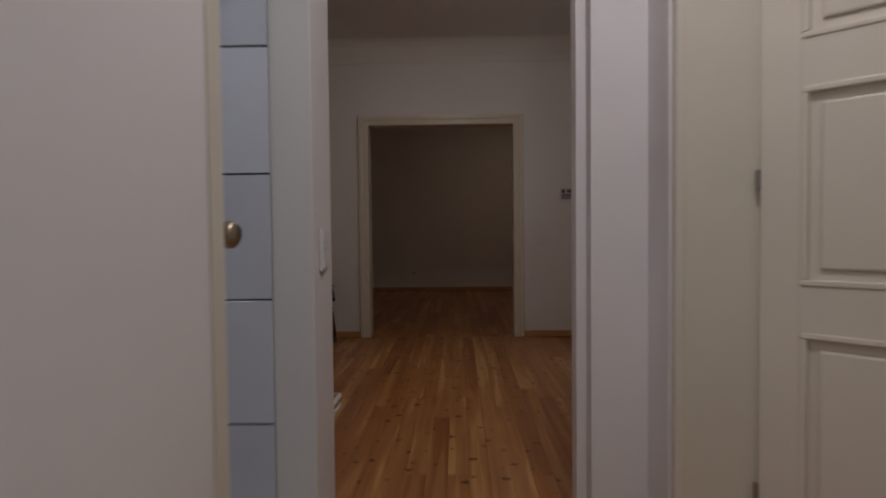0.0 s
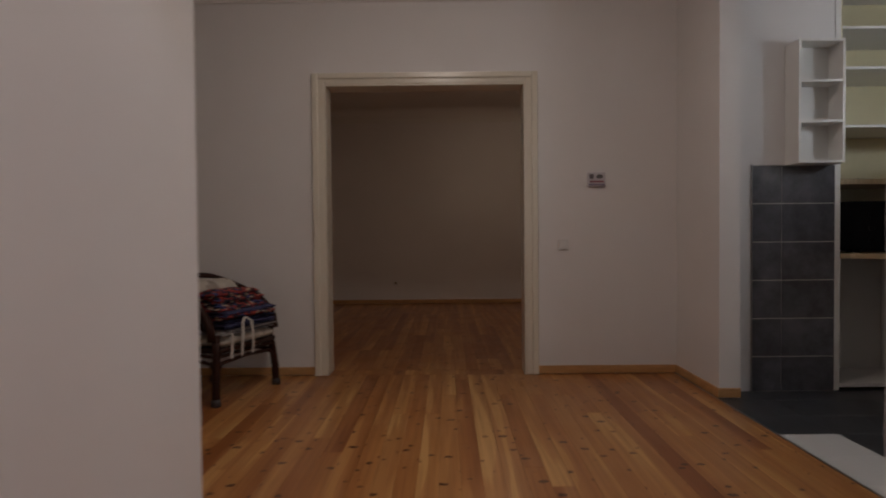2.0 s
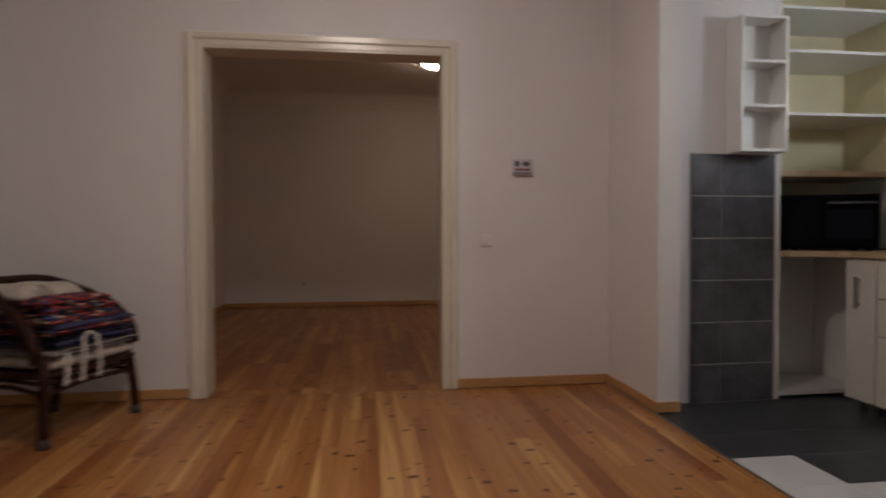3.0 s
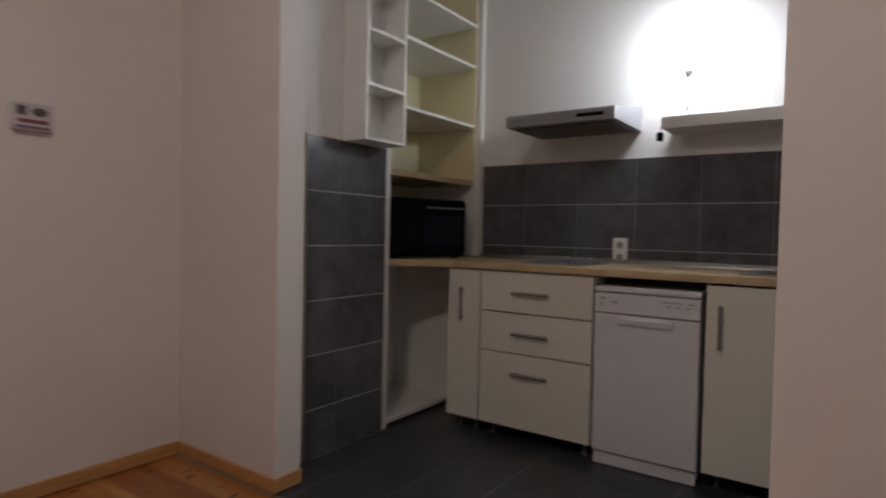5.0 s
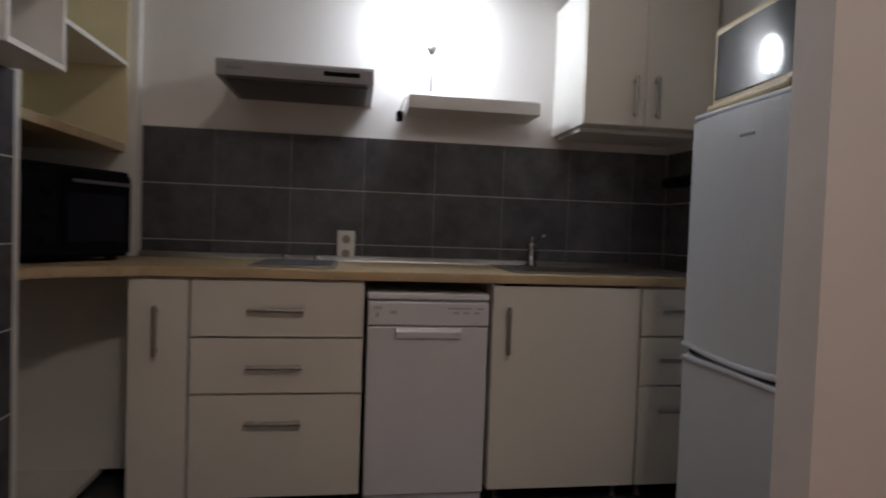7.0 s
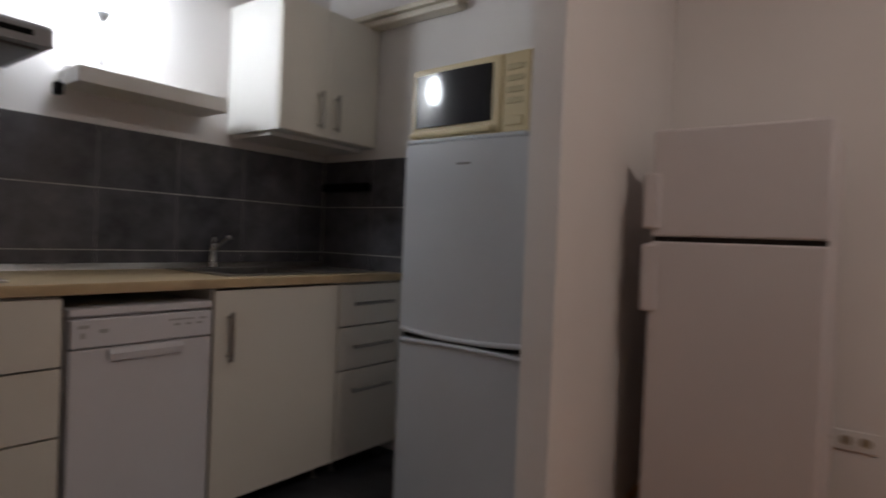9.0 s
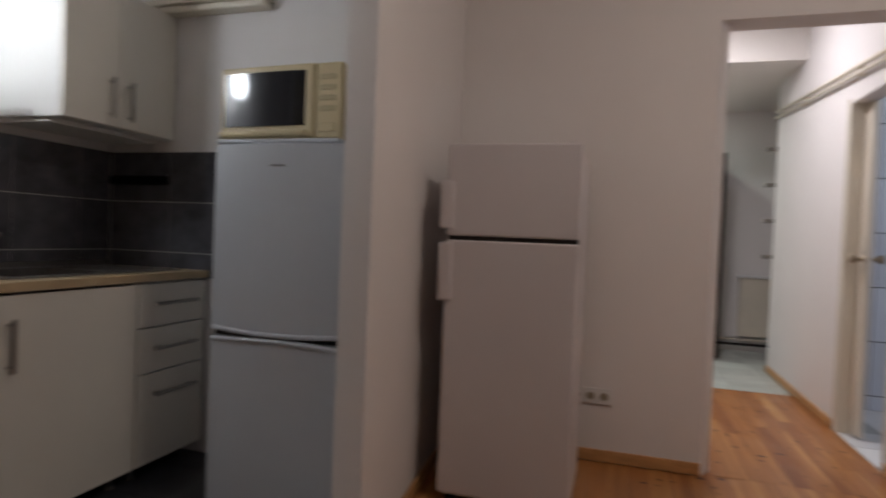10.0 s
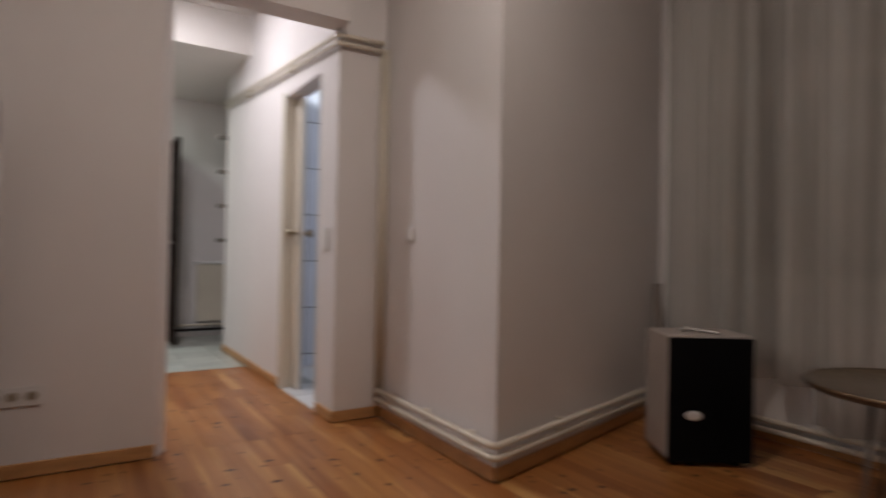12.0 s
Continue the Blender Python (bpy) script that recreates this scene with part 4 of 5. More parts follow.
part("control_panel", boxed(-0.31, -0.199, 0.147, 0.170, 0.012, 0.297, bevel=0.006), MICROCREAM, mw, local=True)
BUTTONCREAM = surface("button_cream", (0.46, 0.37, 0.21), 0.5)
for z in (0.245, 0.205, 0.165, 0.125):
    part("button", boxed(-0.285, -0.215, 0.169, 0.1725, z - 0.012, z + 0.008, bevel=0.003), BUTTONCREAM, mw, local=True)
part("door_button", boxed(-0.285, -0.215, 0.169, 0.174, 0.035, 0.07, bevel=0.004), MICROCREAM, mw, local=True)
for x in (-0.2, 0.2):
    for y in (-0.13, 0.11):
        part("foot", boxed(x - 0.015, x + 0.015, y - 0.015, y + 0.015, 0.0, 0.013), RUBBER, mw, local=True)

f2 = thing("fridge", pose(0.95, 4.3, 0), "off-white fridge with a small freezer door above", "fridge")
FA, FB, FY = 0.706, 1.243, 4.597
part("body", boxed(FA, FB, 4.03, FY - 0.055, 0.02, 1.478, bevel=0.005), FRIDGE_B, f2)
for name, z0, z1 in (("freezer_door", 1.118, 1.494), ("fridge_door", 0.05, 1.10)):
    part(name, boxed(FA, FB, FY - 0.05, FY, z0, z1, bevel=0.007), FRIDGE_B, f2)
part("gap", boxed(FA + 0.006, FB - 0.006, FY - 0.05, FY - 0.012, 1.10, 1.118), RUBBER, f2, "dark gap between the doors")
for z0, z1 in ((1.145, 1.34), (0.85, 1.09)):
    bm = boxed(FB - 0.03, FB + 0.022, FY - 0.03, FY + 0.028, z0, z1, bevel=0.008)
    part("handle", bm, FRIDGE_B, f2)
part("hinge_cap", boxed(FA + 0.005, FA + 0.05, FY - 0.06, FY - 0.01, 1.478, 1.50, bevel=0.003), FRIDGE_B, f2)
for x in (FA + 0.04, FB - 0.04):
    part("foot", boxed(x - 0.02, x + 0.02, 4.5, 4.54, 0.0, 0.021), RUBBER, f2)

# ---- living room: window, curtain, chair, table, heater ----
win = thing("window_1", pose(WX - 0.2, 5.635, 0.8), "dark night window behind a sheer curtain", "window", kind="structure")
for y0, y1 in ((4.72, 4.79), (5.60, 5.67), (6.48, 6.55)):
    part("window_frame", boxed(WX - 0.24, WX - 0.17, y0, y1, 0.8, 2.45, bevel=0.004), CREAM, win)
for z0, z1 in ((0.8, 0.87), (1.9, 1.96), (2.38, 2.45)):
    for y0, y1 in ((4.79, 5.60), (5.67, 6.48)):
        part("window_frame", boxed(WX - 0.24, WX - 0.17, y0, y1, z0, z1, bevel=0.004), CREAM, win)
for y0, y1 in ((4.79, 5.60), (5.67, 6.48)):
    for z0, z1 in ((0.87, 1.9), (1.96, 2.38)):
        pane = part("pane", boxed(WX - 0.21, WX - 0.204, y0, y1, z0, z1), GLASS, win)
        pane.visible_shadow = False
part("window_sill", boxed(WX - 0.17, WX + 0.04, 4.66, 6.61, 0.785, 0.825, bevel=0.006), WHITEBOARD, win)


def curtain(x, y0, y1, z0, z1, label):
    bm = bmesh.new()
    wave = 31 * (y1 - y0)
    cols, rows = 150, 12
    ph = [rnd.uniform(0, 6.28) for _ in range(4)]
    grid = []
    for j in range(rows + 1):
        v = j / rows
        row = []
        for i in range(cols + 1):
            u = i / cols
            y = y0 + (y1 - y0) * u
            w = 0.06 * math.sin(wave * u + ph[0] + 1.9 * math.sin(9 * u + ph[1])) + 0.007 * math.sin(151 * u + ph[2] + 0.6 * v) + 0.012 * math.sin(23 * u + ph[3] + 1.3 * v)
            row.append(bm.verts.new((x + w * (0.75 + 0.35 * (1 - v)), y + 0.012 * math.sin(30 * u + 3 * v), z0 + (z1 - z0) * v)))
        grid.append(row)
    for a, b in zip(grid, grid[1:]):
        for i in range(cols):
            bm.faces.new((a[i], a[i + 1], b[i + 1], b[i]))
    c = thing("curtain", pose(x, (y0 + y1) / 2, z0), label, "curtain")
    cl = part("cloth", bm, SHEER, c, smooth=True)
    sol = cl.modifiers.new("thickness", "SOLIDIFY")
    sol.thickness = 0.001
    part("rail", tubed([(x, y0 - 0.06, z1 + 0.012), (x, y1 + 0.06, z1 + 0.012)], 0.012), WHITEPLASTIC, c, smooth=True)
    for y in (y0 - 0.03, (y0 + y1) / 2, y1 + 0.03):
        part("bracket", boxed(WX, x, y - 0.01, y + 0.01, z1 + 0.004, z1 + 0.02), WHITEPLASTIC, c)
    return c


curtain(WX + 0.12, 4.52, 5.42, 0.34, 2.68, "thin greyish white sheer curtain, its hem above the pipes")
curtain(WX + 0.16, 5.36, 6.75, 0.16, 2.68, "long thin greyish white sheer curtain over the window")

# cabinet heater
HM = pose(-1.83, 5.08, 0, 0, 0, 146)
heat = thing("cabinet_heater", HM, "grey cabinet heater with a black front, standing by the curtain", "heater")
part("shell", boxed(0.0, 0.398, 0.008, 0.30, 0.035, 0.598, bevel=0.008), GREYBOX, heat, local=True)
part("front_panel", boxed(0.006, 0.392, -0.004, 0.0078, 0.022, 0.588, bevel=0.004), BLACK, heat, "black front panel", local=True)
bm = lathe(bmesh.new(), [(0.03, 0.0), (0.03, 0.006), (0.02, 0.012)], (0, 0, 0), 18)
bm.transform(pose(0.12, -0.004, 0.235, 90) @ Matrix.Diagonal((1.25, 0.75, 1, 1)))
part("badge", bm, WHITEPLASTIC, heat, "small pale oval badge", local=True)
part("knob", lathe(bmesh.new(), [(0.012, 0), (0.012, 0.014)], (0.408, 0.06, 0.3), 12), RUBBER, heat, local=True)
for x in (0.05, 0.33):
    for y in (0.05, 0.25):
        part("castor", boxed(x - 0.02, x + 0.02, y - 0.02, y + 0.02, 0.0, 0.036, bevel=0.006), RUBBER, heat, local=True)
bar = thing("metal_bracket", HM @ pose(0.17, 0.10, 0.598), "loose bent metal bracket lying on the heater", "bracket")
bm = tubed([(-0.06, 0.05, 0.006), (-0.03, 0.03, 0.02), (0.03, -0.01, 0.012), (0.09, -0.05, 0.006)], 0.009, 8)
tube(bm, [(-0.02, 0.06, 0.005), (0.05, 0.03, 0.018), (0.06, -0.03, 0.006)], 0.005, 8)
part("rod", bm, STEEL, bar, local=True)
solid("upright_board", boxed(-2.505, -2.485, 4.49, 4.545, 0.0, 0.80, bevel=0.002), surface("grey_board", (0.26, 0.23, 0.21), 0.6), "narrow grey board leaning upright behind the heater", "board")

# round table
TX, TY, TZ, TR = -1.955, 6.015, 0.52, 0.368
tab = thing("round_table", pose(TX, TY, 0), "low round table with a worn tray top and thin metal legs", "table")
part("tabletop", lathe(bmesh.new(), [(TR - 0.045, -0.02), (TR - 0.012, -0.017), (TR - 0.001, -0.004), (TR, 0.006), (TR - 0.006, 0.009), (TR - 0.014, 0.004), (TR - 0.03, -0.004), (0.12, -0.006), (0.01, -0.006)], (TX, TY, TZ), 56), TABLETOP, tab, smooth=True)
part("rim", lathe(bmesh.new(), [(TR, 0.0), (TR + 0.004, 0.002), (TR + 0.004, 0.008), (TR - 0.004, 0.0105), (TR - 0.008, 0.006)], (TX, TY, TZ), 56), BRASS, tab, "dull brass rim", smooth=True)
for k in range(3):
    a = math.radians(105 + 120 * k)
    c, s_ = math.cos(a), math.sin(a)
    part("leg", tubed([(TX + 0.27 * c, TY + 0.27 * s_, TZ - 0.02), (TX + 0.30 * c, TY + 0.30 * s_, 0.25), (TX + 0.33 * c, TY + 0.33 * s_, 0.0)], 0.0085, 10), surface("grey_metal_leg", (0.25, 0.22, 0.2), 0.4, metal=0.8), tab, smooth=True)

# cane armchair with cushions and folded cloths
CM = pose(-1.88, 7.13, 0, 0, 0, -20.6)
chair = thing("cane_armchair", CM, "dark brown cane armchair piled with folded cloths", "chair")
FEET = [(0.24, -0.295), (0.24, 0.295), (-0.235, -0.22), (-0.235, 0.21)]
TOPS = [(0.225, -0.27, 0.43), (0.225, 0.27, 0.43), (-0.2, -0.25, 0.42), (-0.2, 0.25, 0.42)]
for (fx, fy), (tx, ty, tz) in zip(FEET, TOPS):
    lg = part("leg", tubed([(fx, fy, 0.0), (fx + 0.25 * (tx - fx), fy + 0.25 * (ty - fy), 0.14), (tx, ty, 0.30), (tx, ty, tz)], [0.026, 0.025, 0.025, 0.026], 12), BROWNCANE, chair, smooth=True, local=True)
    part("foot_cap", lathe(bmesh.new(), [(0.029, 0.0), (0.030, 0.035), (0.027, 0.045)], (fx, fy, 0.0), 14), surface("grey_foot_cap", (0.06, 0.05, 0.05), 0.6), lg, smooth=True, local=True)


def hoop(n, fx, bx, half, z0, z1):
    """Points of the arm and back rail: from one front post up round the back to the other."""
    pts = []
    for i in range(n + 1):
        a = math.pi * i / n
        w = math.sin(a)
        pts.append((fx - (fx - bx) * min(1, 1.06 * w) ** 1.7, -half * math.cos(a) * (1 + 0.10 * w), z0 + (z1 - z0) * min(1, 1.15 * w) ** 0.72))
    return pts


arm = hoop(28, 0.225, -0.31, 0.305, 0.40, 0.765)
part("arm_rail", tubed(arm, 0.027, 12), BROWNCANE, chair, smooth=True, local=True)
low = hoop(24, 0.21, -0.25, 0.27, 0.40, 0.52)
part("back_rail", tubed(low, 0.013, 10), BROWNCANE, chair, smooth=True, local=True)
for i in range(4, 25, 2):
    j = round(i * 24 / 28)
    part("spindle", tubed([low[j], arm[i]], 0.008, 8), BROWNCANE, chair, smooth=True, local=True)
ring = [(0.24, -0.27, 0.335), (0.255, 0.0, 0.335), (0.24, 0.27, 0.335), (0.0, 0.285, 0.335), (-0.22, 0.25, 0.335), (-0.25, 0.0, 0.335), (-0.22, -0.25, 0.335), (0.0, -0.285, 0.335), (0.24, -0.27, 0.335)]
part("seat_ring", tubed(ring, 0.016, 10), BROWNCANE, chair, smooth=True, local=True)
part("seat", boxed(-0.23, 0.24, -0.265, 0.265, 0.325, 0.345, bevel=0.008), BROWNCANE, chair, local=True)
for a, b in ((0, 1), (0, 2), (1, 3), (2, 3)):
    p, q = Vector((*FEET[a], 0)) * 0.97, Vector((*FEET[b], 0)) * 0.97
    mid = (p + q) / 2
    part("stretcher", tubed([(p.x, p.y, 0.20), (p.x * 0.8 + mid.x * 0.2, p.y * 0.8 + mid.y * 0.2, 0.255), (mid.x, mid.y, 0.268), (q.x * 0.8 + mid.x * 0.2, q.y * 0.8 + mid.y * 0.2, 0.255), (q.x, q.y, 0.20)], 0.0125, 8), BROWNCANE, chair, smooth=True, local=True)
    part("stretcher", tubed([(p.x, p.y, 0.30), (q.x, q.y, 0.30)], 0.0125, 8), BROWNCANE, chair, smooth=True, local=True)


def soft_slab(x0, x1, y0, y1, z0, z1, sag, seed, n=18):
    """A cushion or folded cloth: rounded, uneven, with drooping rims."""
    bm = bmesh.new()
    bmesh.ops.create_grid(bm, x_segments=n, y_segments=n, size=0.5)
    top = list(bm.verts)
    ext = bmesh.ops.extrude_face_region(bm, geom=list(bm.faces))
    up_v = [v for v in ext["geom"] if isinstance(v, bmesh.types.BMVert)]
    ups = set(up_v)
    for v in list(bm.verts):
        u, w = v.co.x * 2, v.co.y * 2
        edge = max(abs(u), abs(w))
        r = (1 - edge ** 6) ** 0.5 if edge < 1 else 0.0
        nz = noise.noise(Vector((u * 2.1 + seed, w * 2.1, seed * 1.7)))
        wob = 1 + 0.03 * noise.noise(Vector((u * 3, w * 3, seed + 5)))
        zmid = (z0 + z1) / 2
        half = (z1 - z0) / 2 * (0.25 + 0.75 * r)
        z = zmid + (half if v in ups else -half) + 0.008 * nz * (1 if v in ups else 0.4) - sag * edge ** 4
        v.co = ((x0 + x1) / 2 + u * (x1 - x0) / 2 * wob, (y0 + y1) / 2 + w * (y1 - y0) / 2 * wob, z)
    bmesh.ops.recalc_face_normals(bm, faces=bm.faces)
    return bm


def cloth(name, dims, sag, seed, material, label, category, group=""):
    bm = soft_slab(*dims, sag, seed)
    bm.transform(CM)
    return solid(name, bm, material, label, category, smooth=True, group=group)


cloth("seat_cushion", (-0.22, 0.25, -0.25, 0.26, 0.347, 0.425, ), 0.004, 1.0, PALECLOTH, "pale flattened seat cushion with white ties", "cushion")
STRIPES = fabric("grey_striped_cloth", [(0.0, (0.25, 0.22, 0.22)), (0.5, (0.1, 0.09, 0.11)), (1.0, (0.4, 0.36, 0.34))], 60, stretch=(0.02, 0.02, 3))
PILE = [(STRIPES, "grey striped")] * 2 + [(NAVY, "navy")] * 3 + [(PRINT, "red and blue printed")] * 2 + [(NAVY, "navy")] + [(PRINT, "red and blue printed")] * 6
zz = 0.424
for k, (mat, word) in enumerate(PILE):
    hgt = rnd.uniform(0.019, 0.024)
    dx, dy = rnd.uniform(-0.02, 0.04), rnd.uniform(-0.025, 0.04)
    sh = 0.004 * k if k > 8 else 0.0
    cloth("folded_cloth", (-0.2 + dx, 0.262 + dx - sh * 2, -0.235 + dy, 0.255 + dy - sh, zz, zz + hgt), 0.004 + 0.0014 * k, 2.0 + k, mat, "folded " + word + " cloth in the pile", "cloth", "folded cloths on the armchair")
    zz += hgt - 0.001
cloth("back_cushion", (-0.235, 0.06, -0.25, 0.12, 0.70, 0.765), 0.03, 7.0, PALECLOTH, "pale patterned cushion lying on the cloth pile", "cushion")


def ribbon(bm, pts, half, thick=0.003):
    """A flat tape along the points, its width along y."""
    rows = [[bm.verts.new((x + dx, y + dy, z)) for dx, dy in ((0, -half), (0, half), (thick, half), (thick, -half))] for x, y, z in pts]
    for a, b in zip(rows, rows[1:]):
        for k in range(4):
            bm.faces.new((a[k], a[(k + 1) % 4], b[(k + 1) % 4], b[k]))
    bm.faces.new(rows[0][::-1]), bm.faces.new(rows[-1])
    return bm


for o, s_ in ((-0.105, -1), (-0.035, 1), (-0.20, -1)):
    top = 0.53 if o > -0.15 else 0.44
    bm = ribbon(bmesh.new(), [(0.285, -0.075 if o > -0.15 else -0.2, top), (0.298, o + 0.006 * s_, top - 0.03), (0.303, o + 0.012 * s_, 0.43), (0.302, o + 0.018 * s_, 0.35), (0.296, o + 0.016 * s_, 0.285)], 0.011)
    bm.transform(CM)
    solid("cushion_tie", bm, TAPE, "white cotton tie hanging from the seat cushion", "tie", group="ties of the seat cushion")

# ---- entry and bathroom, seen from afar ----
rad = thing("radiator", pose(-0.95, 0.2, 0), "white panel radiator on the entry wall", "radiator")
for i in range(6):
    part("rib", boxed(-0.775 - 0.075 * i, -0.7005 - 0.075 * i, -0.13, -0.05, 0.17, 0.80, bevel=0.008), PIPEPAINT, rad)
part("top_cap", boxed(-1.16, -0.685, -0.14, -0.035, 0.8005, 0.83, bevel=0.006), WHITEPLASTIC, rad)
part("pipe", tubed([(-1.3, -0.09, 0.13), (0.3, -0.09, 0.13)], 0.014), PIPEPAINT, rad, smooth=True)
part("pipe", tubed([(-1.3, -0.09, 0.08), (0.3, -0.09, 0.08)], 0.014), RUBBER, rad, smooth=True)
PEGBROWN = surface("grey_brown_peg", (0.16, 0.14, 0.12), 0.6, vary=0.2)
rack = thing("wall_rack", pose(-0.86, 0.9, 1.0), "narrow white rack with dark pegs in the entry", "rack")
part("board", boxed(-0.89, -0.83, 0.84, 0.945, 0.9, 2.15, bevel=0.003), WHITEBOARD, rack)
for z in (1.05, 1.38, 1.71, 2.04):
    part("peg", boxed(-0.83, -0.70, 0.86, 0.92, z - 0.018, z + 0.018, bevel=0.006), PEGBROWN, rack)
dark = thing("door_4", pose(-0.4, 0.35, 0), "dark brown door standing open at the far end", "door", kind="structure")
part("leaf", boxed(-0.41, -0.37, -0.13, 0.62, 0.03, 2.05, bevel=0.003), DARKWOOD, dark)
part("handle", tubed([(-0.37, 0.55, 1.02), (-0.33, 0.55, 1.02), (-0.325, 0.45, 1.02)], 0.009, 8), STEEL, dark, smooth=True)
wh = thing("wall_heater", pose(-2.2, 3.2, 1.75), "white boxed water heater on the bathroom wall", "water heater")
part("case", boxed(-2.34, -2.08, 2.95, 3.4, 1.72, 2.12, bevel=0.02), FRIDGE, wh)
part("vent", boxed(-2.081, -2.076, 3.0, 3.35, 1.79, 1.83), surface("vent_grey", (0.4, 0.4, 0.43), 0.5), wh)
holder = thing("paper_holder", pose(-2.3, 3.0, 0.75), "chrome paper holder with a white roll", "paper holder")
bm = lathe(bmesh.new(), [(0.055, 0), (0.055, 0.1)], (0, 0, 0), 20)
bm.transform(pose(-2.28, 2.9, 0.72, 90))
part("roll", bm, TAPE, holder)
part("bar", tubed([(-2.35, 2.93, 0.78), (-2.28, 2.93, 0.78), (-2.28, 2.78, 0.72)], 0.006, 8), CHROME, holder)

# ---- boards, tiles and other pieces of the setting ----
floor_wood = thing("floor", pose(0, 0, 0), "varnished knotty pine board floor, orange brown", "floor", kind="structure")
BOARD_MESH = {}


def board(x0, y0, w, length, parent):
    key = (round(w, 3), round(length, 2))
    if key not in BOARD_MESH:
        BOARD_MESH[key] = mesh_of("board", boxed(0.0002, w - 0.0002, 0.0002, length - 0.0002, -0.02, 0.0, bevel=0.0006, seg=1), PINE)
    ob = new("board", BOARD_MESH[key])
    ob.location = (x0, y0, 0)
    ob.parent = parent
    return ob


def boards(areas, parent, joined=None):
    """Boards along y in each area (x0, x1, y0, y1)."""
    w = 0.094
    for x0, x1, y0, y1 in areas:
        i = math.floor(x0 / w)
        while i * w < x1 - 0.004:
            a, b = max(x0, i * w), min(x1, (i + 1) * w)
            y = y0 - rnd.choice((0.0, 0.4, 0.8, 1.2, 1.6))
            while y < y1:
                length = rnd.choice((1.2, 1.6, 2.0, 2.6))
                lo, hi = max(y, y0), min(y + length, y1)
                if hi - lo > 0.03 and b - a > 0.006:
                    if joined is None:
                        board(a, lo, b - a, hi - lo, parent)
                    else:
                        box(joined, a + 0.0003, b - 0.0003, lo + 0.0003, hi - 0.0003, -0.02, 0.0)
                y += length
            i += 1


boards([(WX, 1.356, 3.805, NY), (-0.77, 0.1, 1.85, 3.805), (-1.056, -0.77, 3.706, 3.805), (DL, DR, NY, NY + 0.15)], floor_wood)
rest = bmesh.new()
boards([(-2.2, 3.0, NY + 0.15, 12.2), (0.1, 0.31, 1.85, 3.60), (0.31, 0.59, 1.85, 3.41), (0.59, 1.75, 1.85, 3.5), (1.356, 1.42, 3.805, 5.0)], floor_wood, rest)
tagged(part("boards_rest", rest, PINE, floor_wood), kind="stuff")

TILE_MESH = {}


def tile(kind, w, h, material, parent, m, thick=0.008):
    """One tile lying in its own x, y plane with its face up."""
    key = (kind, round(w, 3), round(h, 3))
    if key not in TILE_MESH:
        TILE_MESH[key] = mesh_of("tile", boxed(0.0002, w - 0.0002, 0.0008, h - 0.0008, 0, thick, bevel=0.0006, seg=1), material)
    ob = new("tile", TILE_MESH[key])
    ob.matrix_basis = m
    ob.parent = parent
    return ob


# kitchen floor
kitchen_floor = thing("floor_kitchen", pose(0, 0, 0), "dark slate-grey kitchen floor tiles with some white ones", "floor", kind="structure")
part("grout_bed", boxed(1.36, KX, 4.5, NY, -0.02, -0.0012), GROUT, kitchen_floor)
S = 0.307
for i in range(6):
    for j in range(10):
        x0, y0 = 1.366 + i * S, 7.443 - (j + 1) * S
        x1, y1 = min(x0 + S, KX), y0 + S
        y0 = max(y0, 4.5)
        if y1 - y0 < 0.02 or x1 - x0 < 0.02:
            continue
        white = (i == 0 and j in (4, 5)) or (i == 1 and j in (5, 6)) or (i == 2 and j in (6,)) or (i == 0 and j == 6)
        tile("w" if white else "d", x1 - x0, y1 - y0, WHITE_TILE if white else FLOOR_TILE, kitchen_floor, pose(x0, y0, -0.008))
part("edge_strip", boxed(1.352, 1.366, 5.21, 6.89, -0.01, 0.003, bevel=0.001), STEEL, kitchen_floor, "grey metal strip between boards and tiles")

# grey tiles on the slanted stub wall
base = pose(1.656, 7.045, 0, 0, 0, math.degrees(math.atan2(0.010, 0.559)))
stub_tiles = thing("wall_tiles_stub", base, "dark grey wall tiles with pale joints", "wall tiles", kind="structure")
part("grout_bed", boxed(0.0, 0.541, -0.0095, 0.004, 0, 1.479), PALE_GROUT, stub_tiles, local=True)
part("edge_trim", boxed(-0.004, -0.0002, -0.012, 0.004, 0, 1.484, bevel=0.001), STEEL, stub_tiles, local=True)
for k in range(6):
    for a, b in ((0.0, 0.192), (0.192, 0.54)):
        z0, z1 = max(0.0, 1.48 - 0.25 * (k + 1)), 1.48 - 0.25 * k
        tile("g", b - a - 0.001, z1 - z0 - 0.0024, GREY_TILE, stub_tiles, pose(a + 0.0005, -0.004, z0 + 0.0005, 90), 0.0065)

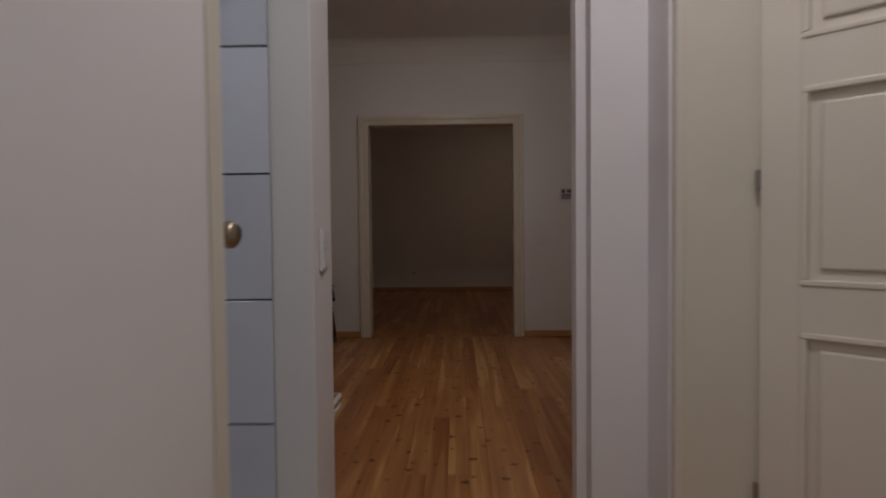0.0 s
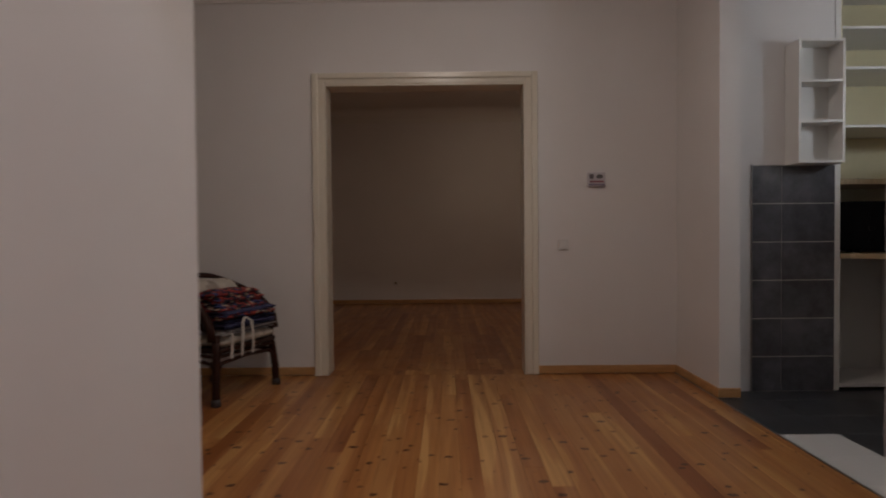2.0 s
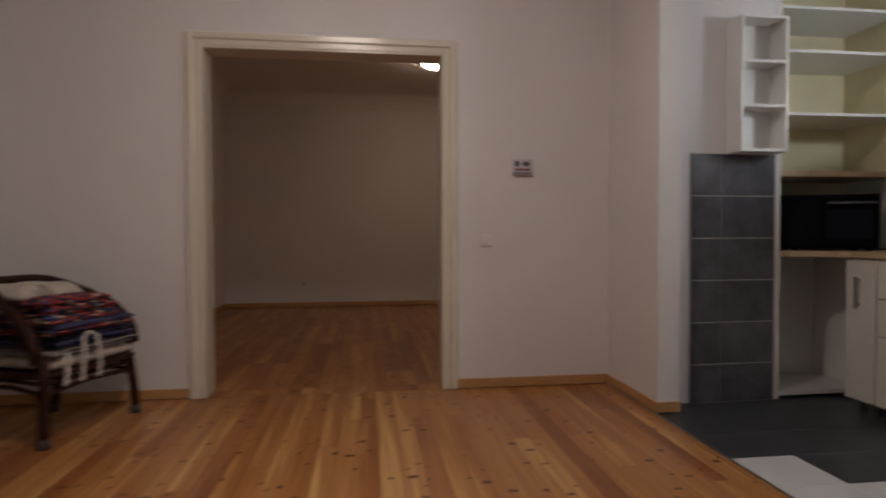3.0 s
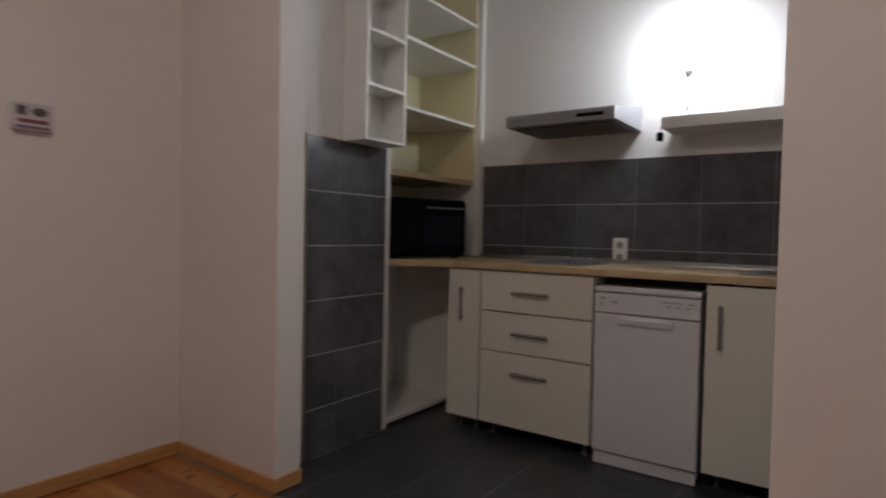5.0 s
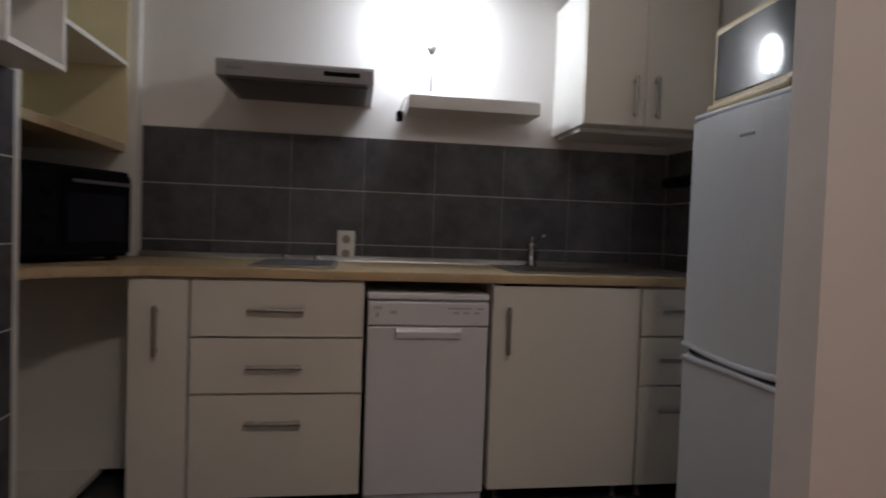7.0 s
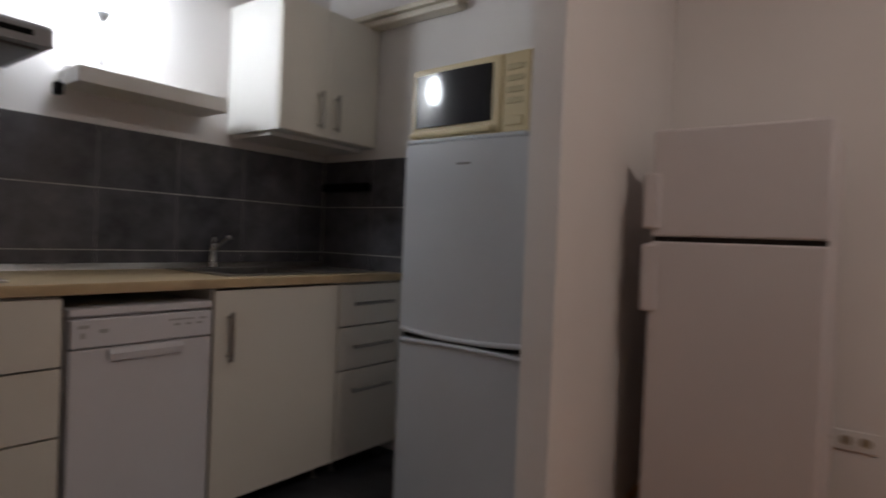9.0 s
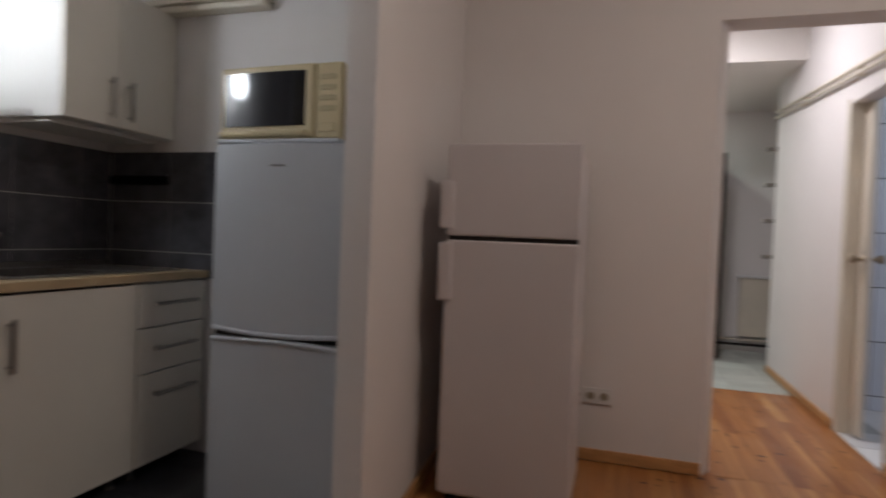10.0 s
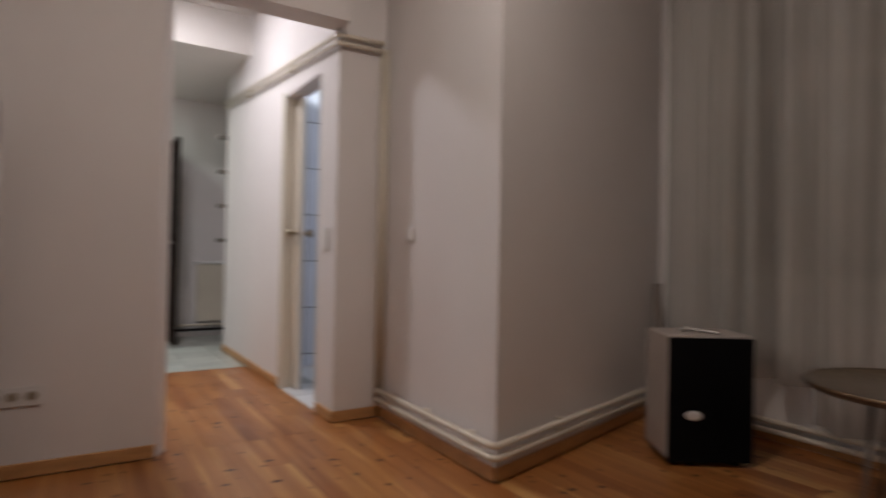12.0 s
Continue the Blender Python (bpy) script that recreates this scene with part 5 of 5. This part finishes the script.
# splashback on the back wall, and round the corner
splash = thing("wall_tiles_splashback", pose(KX, 5.7, 0.9), "dark grey splashback tiles with thin pale joints", "wall tiles", kind="structure")
part("grout_bed", boxed(KX - 0.0102, KX, 4.5, 7.0, 0.86, 1.479), GROUT, splash)
part("grout_bed", boxed(2.05, KX - 0.0102, 4.5, 4.5102, 0.86, 1.479), GROUT, splash)
inv = pose(KX, 5.7, 0.9).inverted()
for k in range(3):
    z0, z1 = max(0.862, 1.48 - 0.25 * (k + 1)), 1.48 - 0.25 * k
    y = 7.0
    for edge in [6.691 - 0.333 * i for i in range(7)] + [4.513]:
        if y - edge > 0.02 and edge >= 4.5:
            tile("s", y - edge - 0.001, z1 - z0 - 0.0024, GREY_TILE, splash, inv @ pose(KX - 0.004, y - 0.0005, z0 + 0.0005, 90, 0, -90), 0.007)
            y = edge
    for a, b in ((2.06, 2.39), (2.39, 2.72), (2.72, 3.088)):
        tile("s", b - a - 0.001, z1 - z0 - 0.0024, GREY_TILE, splash, inv @ pose(b - 0.0005, 4.504, z0 + 0.0005, 90, 0, 180), 0.007)

# bathroom tiles: tall white ones with black joints
bath = thing("wall_tiles_bathroom", pose(-0.9, 3.43, 0), "large white bathroom wall tiles with black joints", "wall tiles", kind="structure")
WORLD[bath.name] = pose(-0.9, 3.43, 0)
inv = pose(-0.9, 3.43, 0).inverted()
part("grout_bed", boxed(-1.2, -0.9, 3.4195, 3.44, 0, 2.4), BLACK_GROUT, bath)
part("grout_bed", boxed(-2.36, -2.3462, 2.05, 4.33, 0, 2.4), BLACK_GROUT, bath)
part("grout_bed", boxed(-2.3462, -0.89, 2.05, 2.0622, 0, 2.4), BLACK_GROUT, bath)
part("grout_bed", boxed(-2.3462, -1.2, 4.318, 4.33, 0, 2.4), BLACK_GROUT, bath)
for k in range(-1, 6):
    z0, z1 = max(0, 0.105 + 0.386 * k), min(2.4, 0.105 + 0.386 * (k + 1))
    if z1 - z0 < 0.02:
        continue
    hgt = z1 - z0 - 0.005
    tile("b", 0.3045, hgt, BATH_TILE, bath, inv @ pose(-1.197, 3.426, z0 + 0.0025, 90), 0.008)
    for i in range(8):
        tile("b", 0.28, hgt, BATH_TILE, bath, inv @ pose(-2.353, 2.06 + 0.285 * i, z0 + 0.0025, 90, 0, 90), 0.008)
    for i in range(5):
        tile("b", 0.28, hgt, BATH_TILE, bath, inv @ pose(-0.9 - 0.285 * i, 2.055, z0 + 0.0025, 90, 0, 180), 0.008)
    for i in range(4):
        tile("b", 0.28, hgt, BATH_TILE, bath, inv @ pose(-2.345 + 0.285 * i, 4.319, z0 + 0.0025, 90), 0.008)
bath_floor = thing("floor_bathroom", pose(-1.5, 3.2, 0), "white bathroom floor tiles", "floor", kind="structure")
part("grout_bed", boxed(-2.36, -0.775, 2.05, 4.33, -0.02, -0.002), GROUT, bath_floor)
inv = pose(-1.5, 3.2, 0).inverted()
for i in range(5):
    for j in range(7):
        tile("bf", 0.325, 0.32, WHITE_TILE, bath_floor, inv @ pose(-2.36 + i * 0.33 - (0.06 if i == 4 else 0), 2.05 + 0.325 * j, -0.004), 0.006) if i < 4 or 2 <= j <= 3 else None
entry_floor = thing("floor_entry", pose(0, 1, 0), "pale greenish tiles on the entry floor", "floor", kind="structure")
part("grout_bed", boxed(-1.6, 1.9, -0.3, 1.85, -0.02, -0.005), GROUT, entry_floor)
inv = pose(0, 1, 0).inverted()
for i in range(11):
    for j in range(7):
        tile("e", 0.31, 0.305, GREEN_TILE, entry_floor, inv @ pose(-1.6 + i * 0.313, -0.3 + j * 0.307, -0.008))
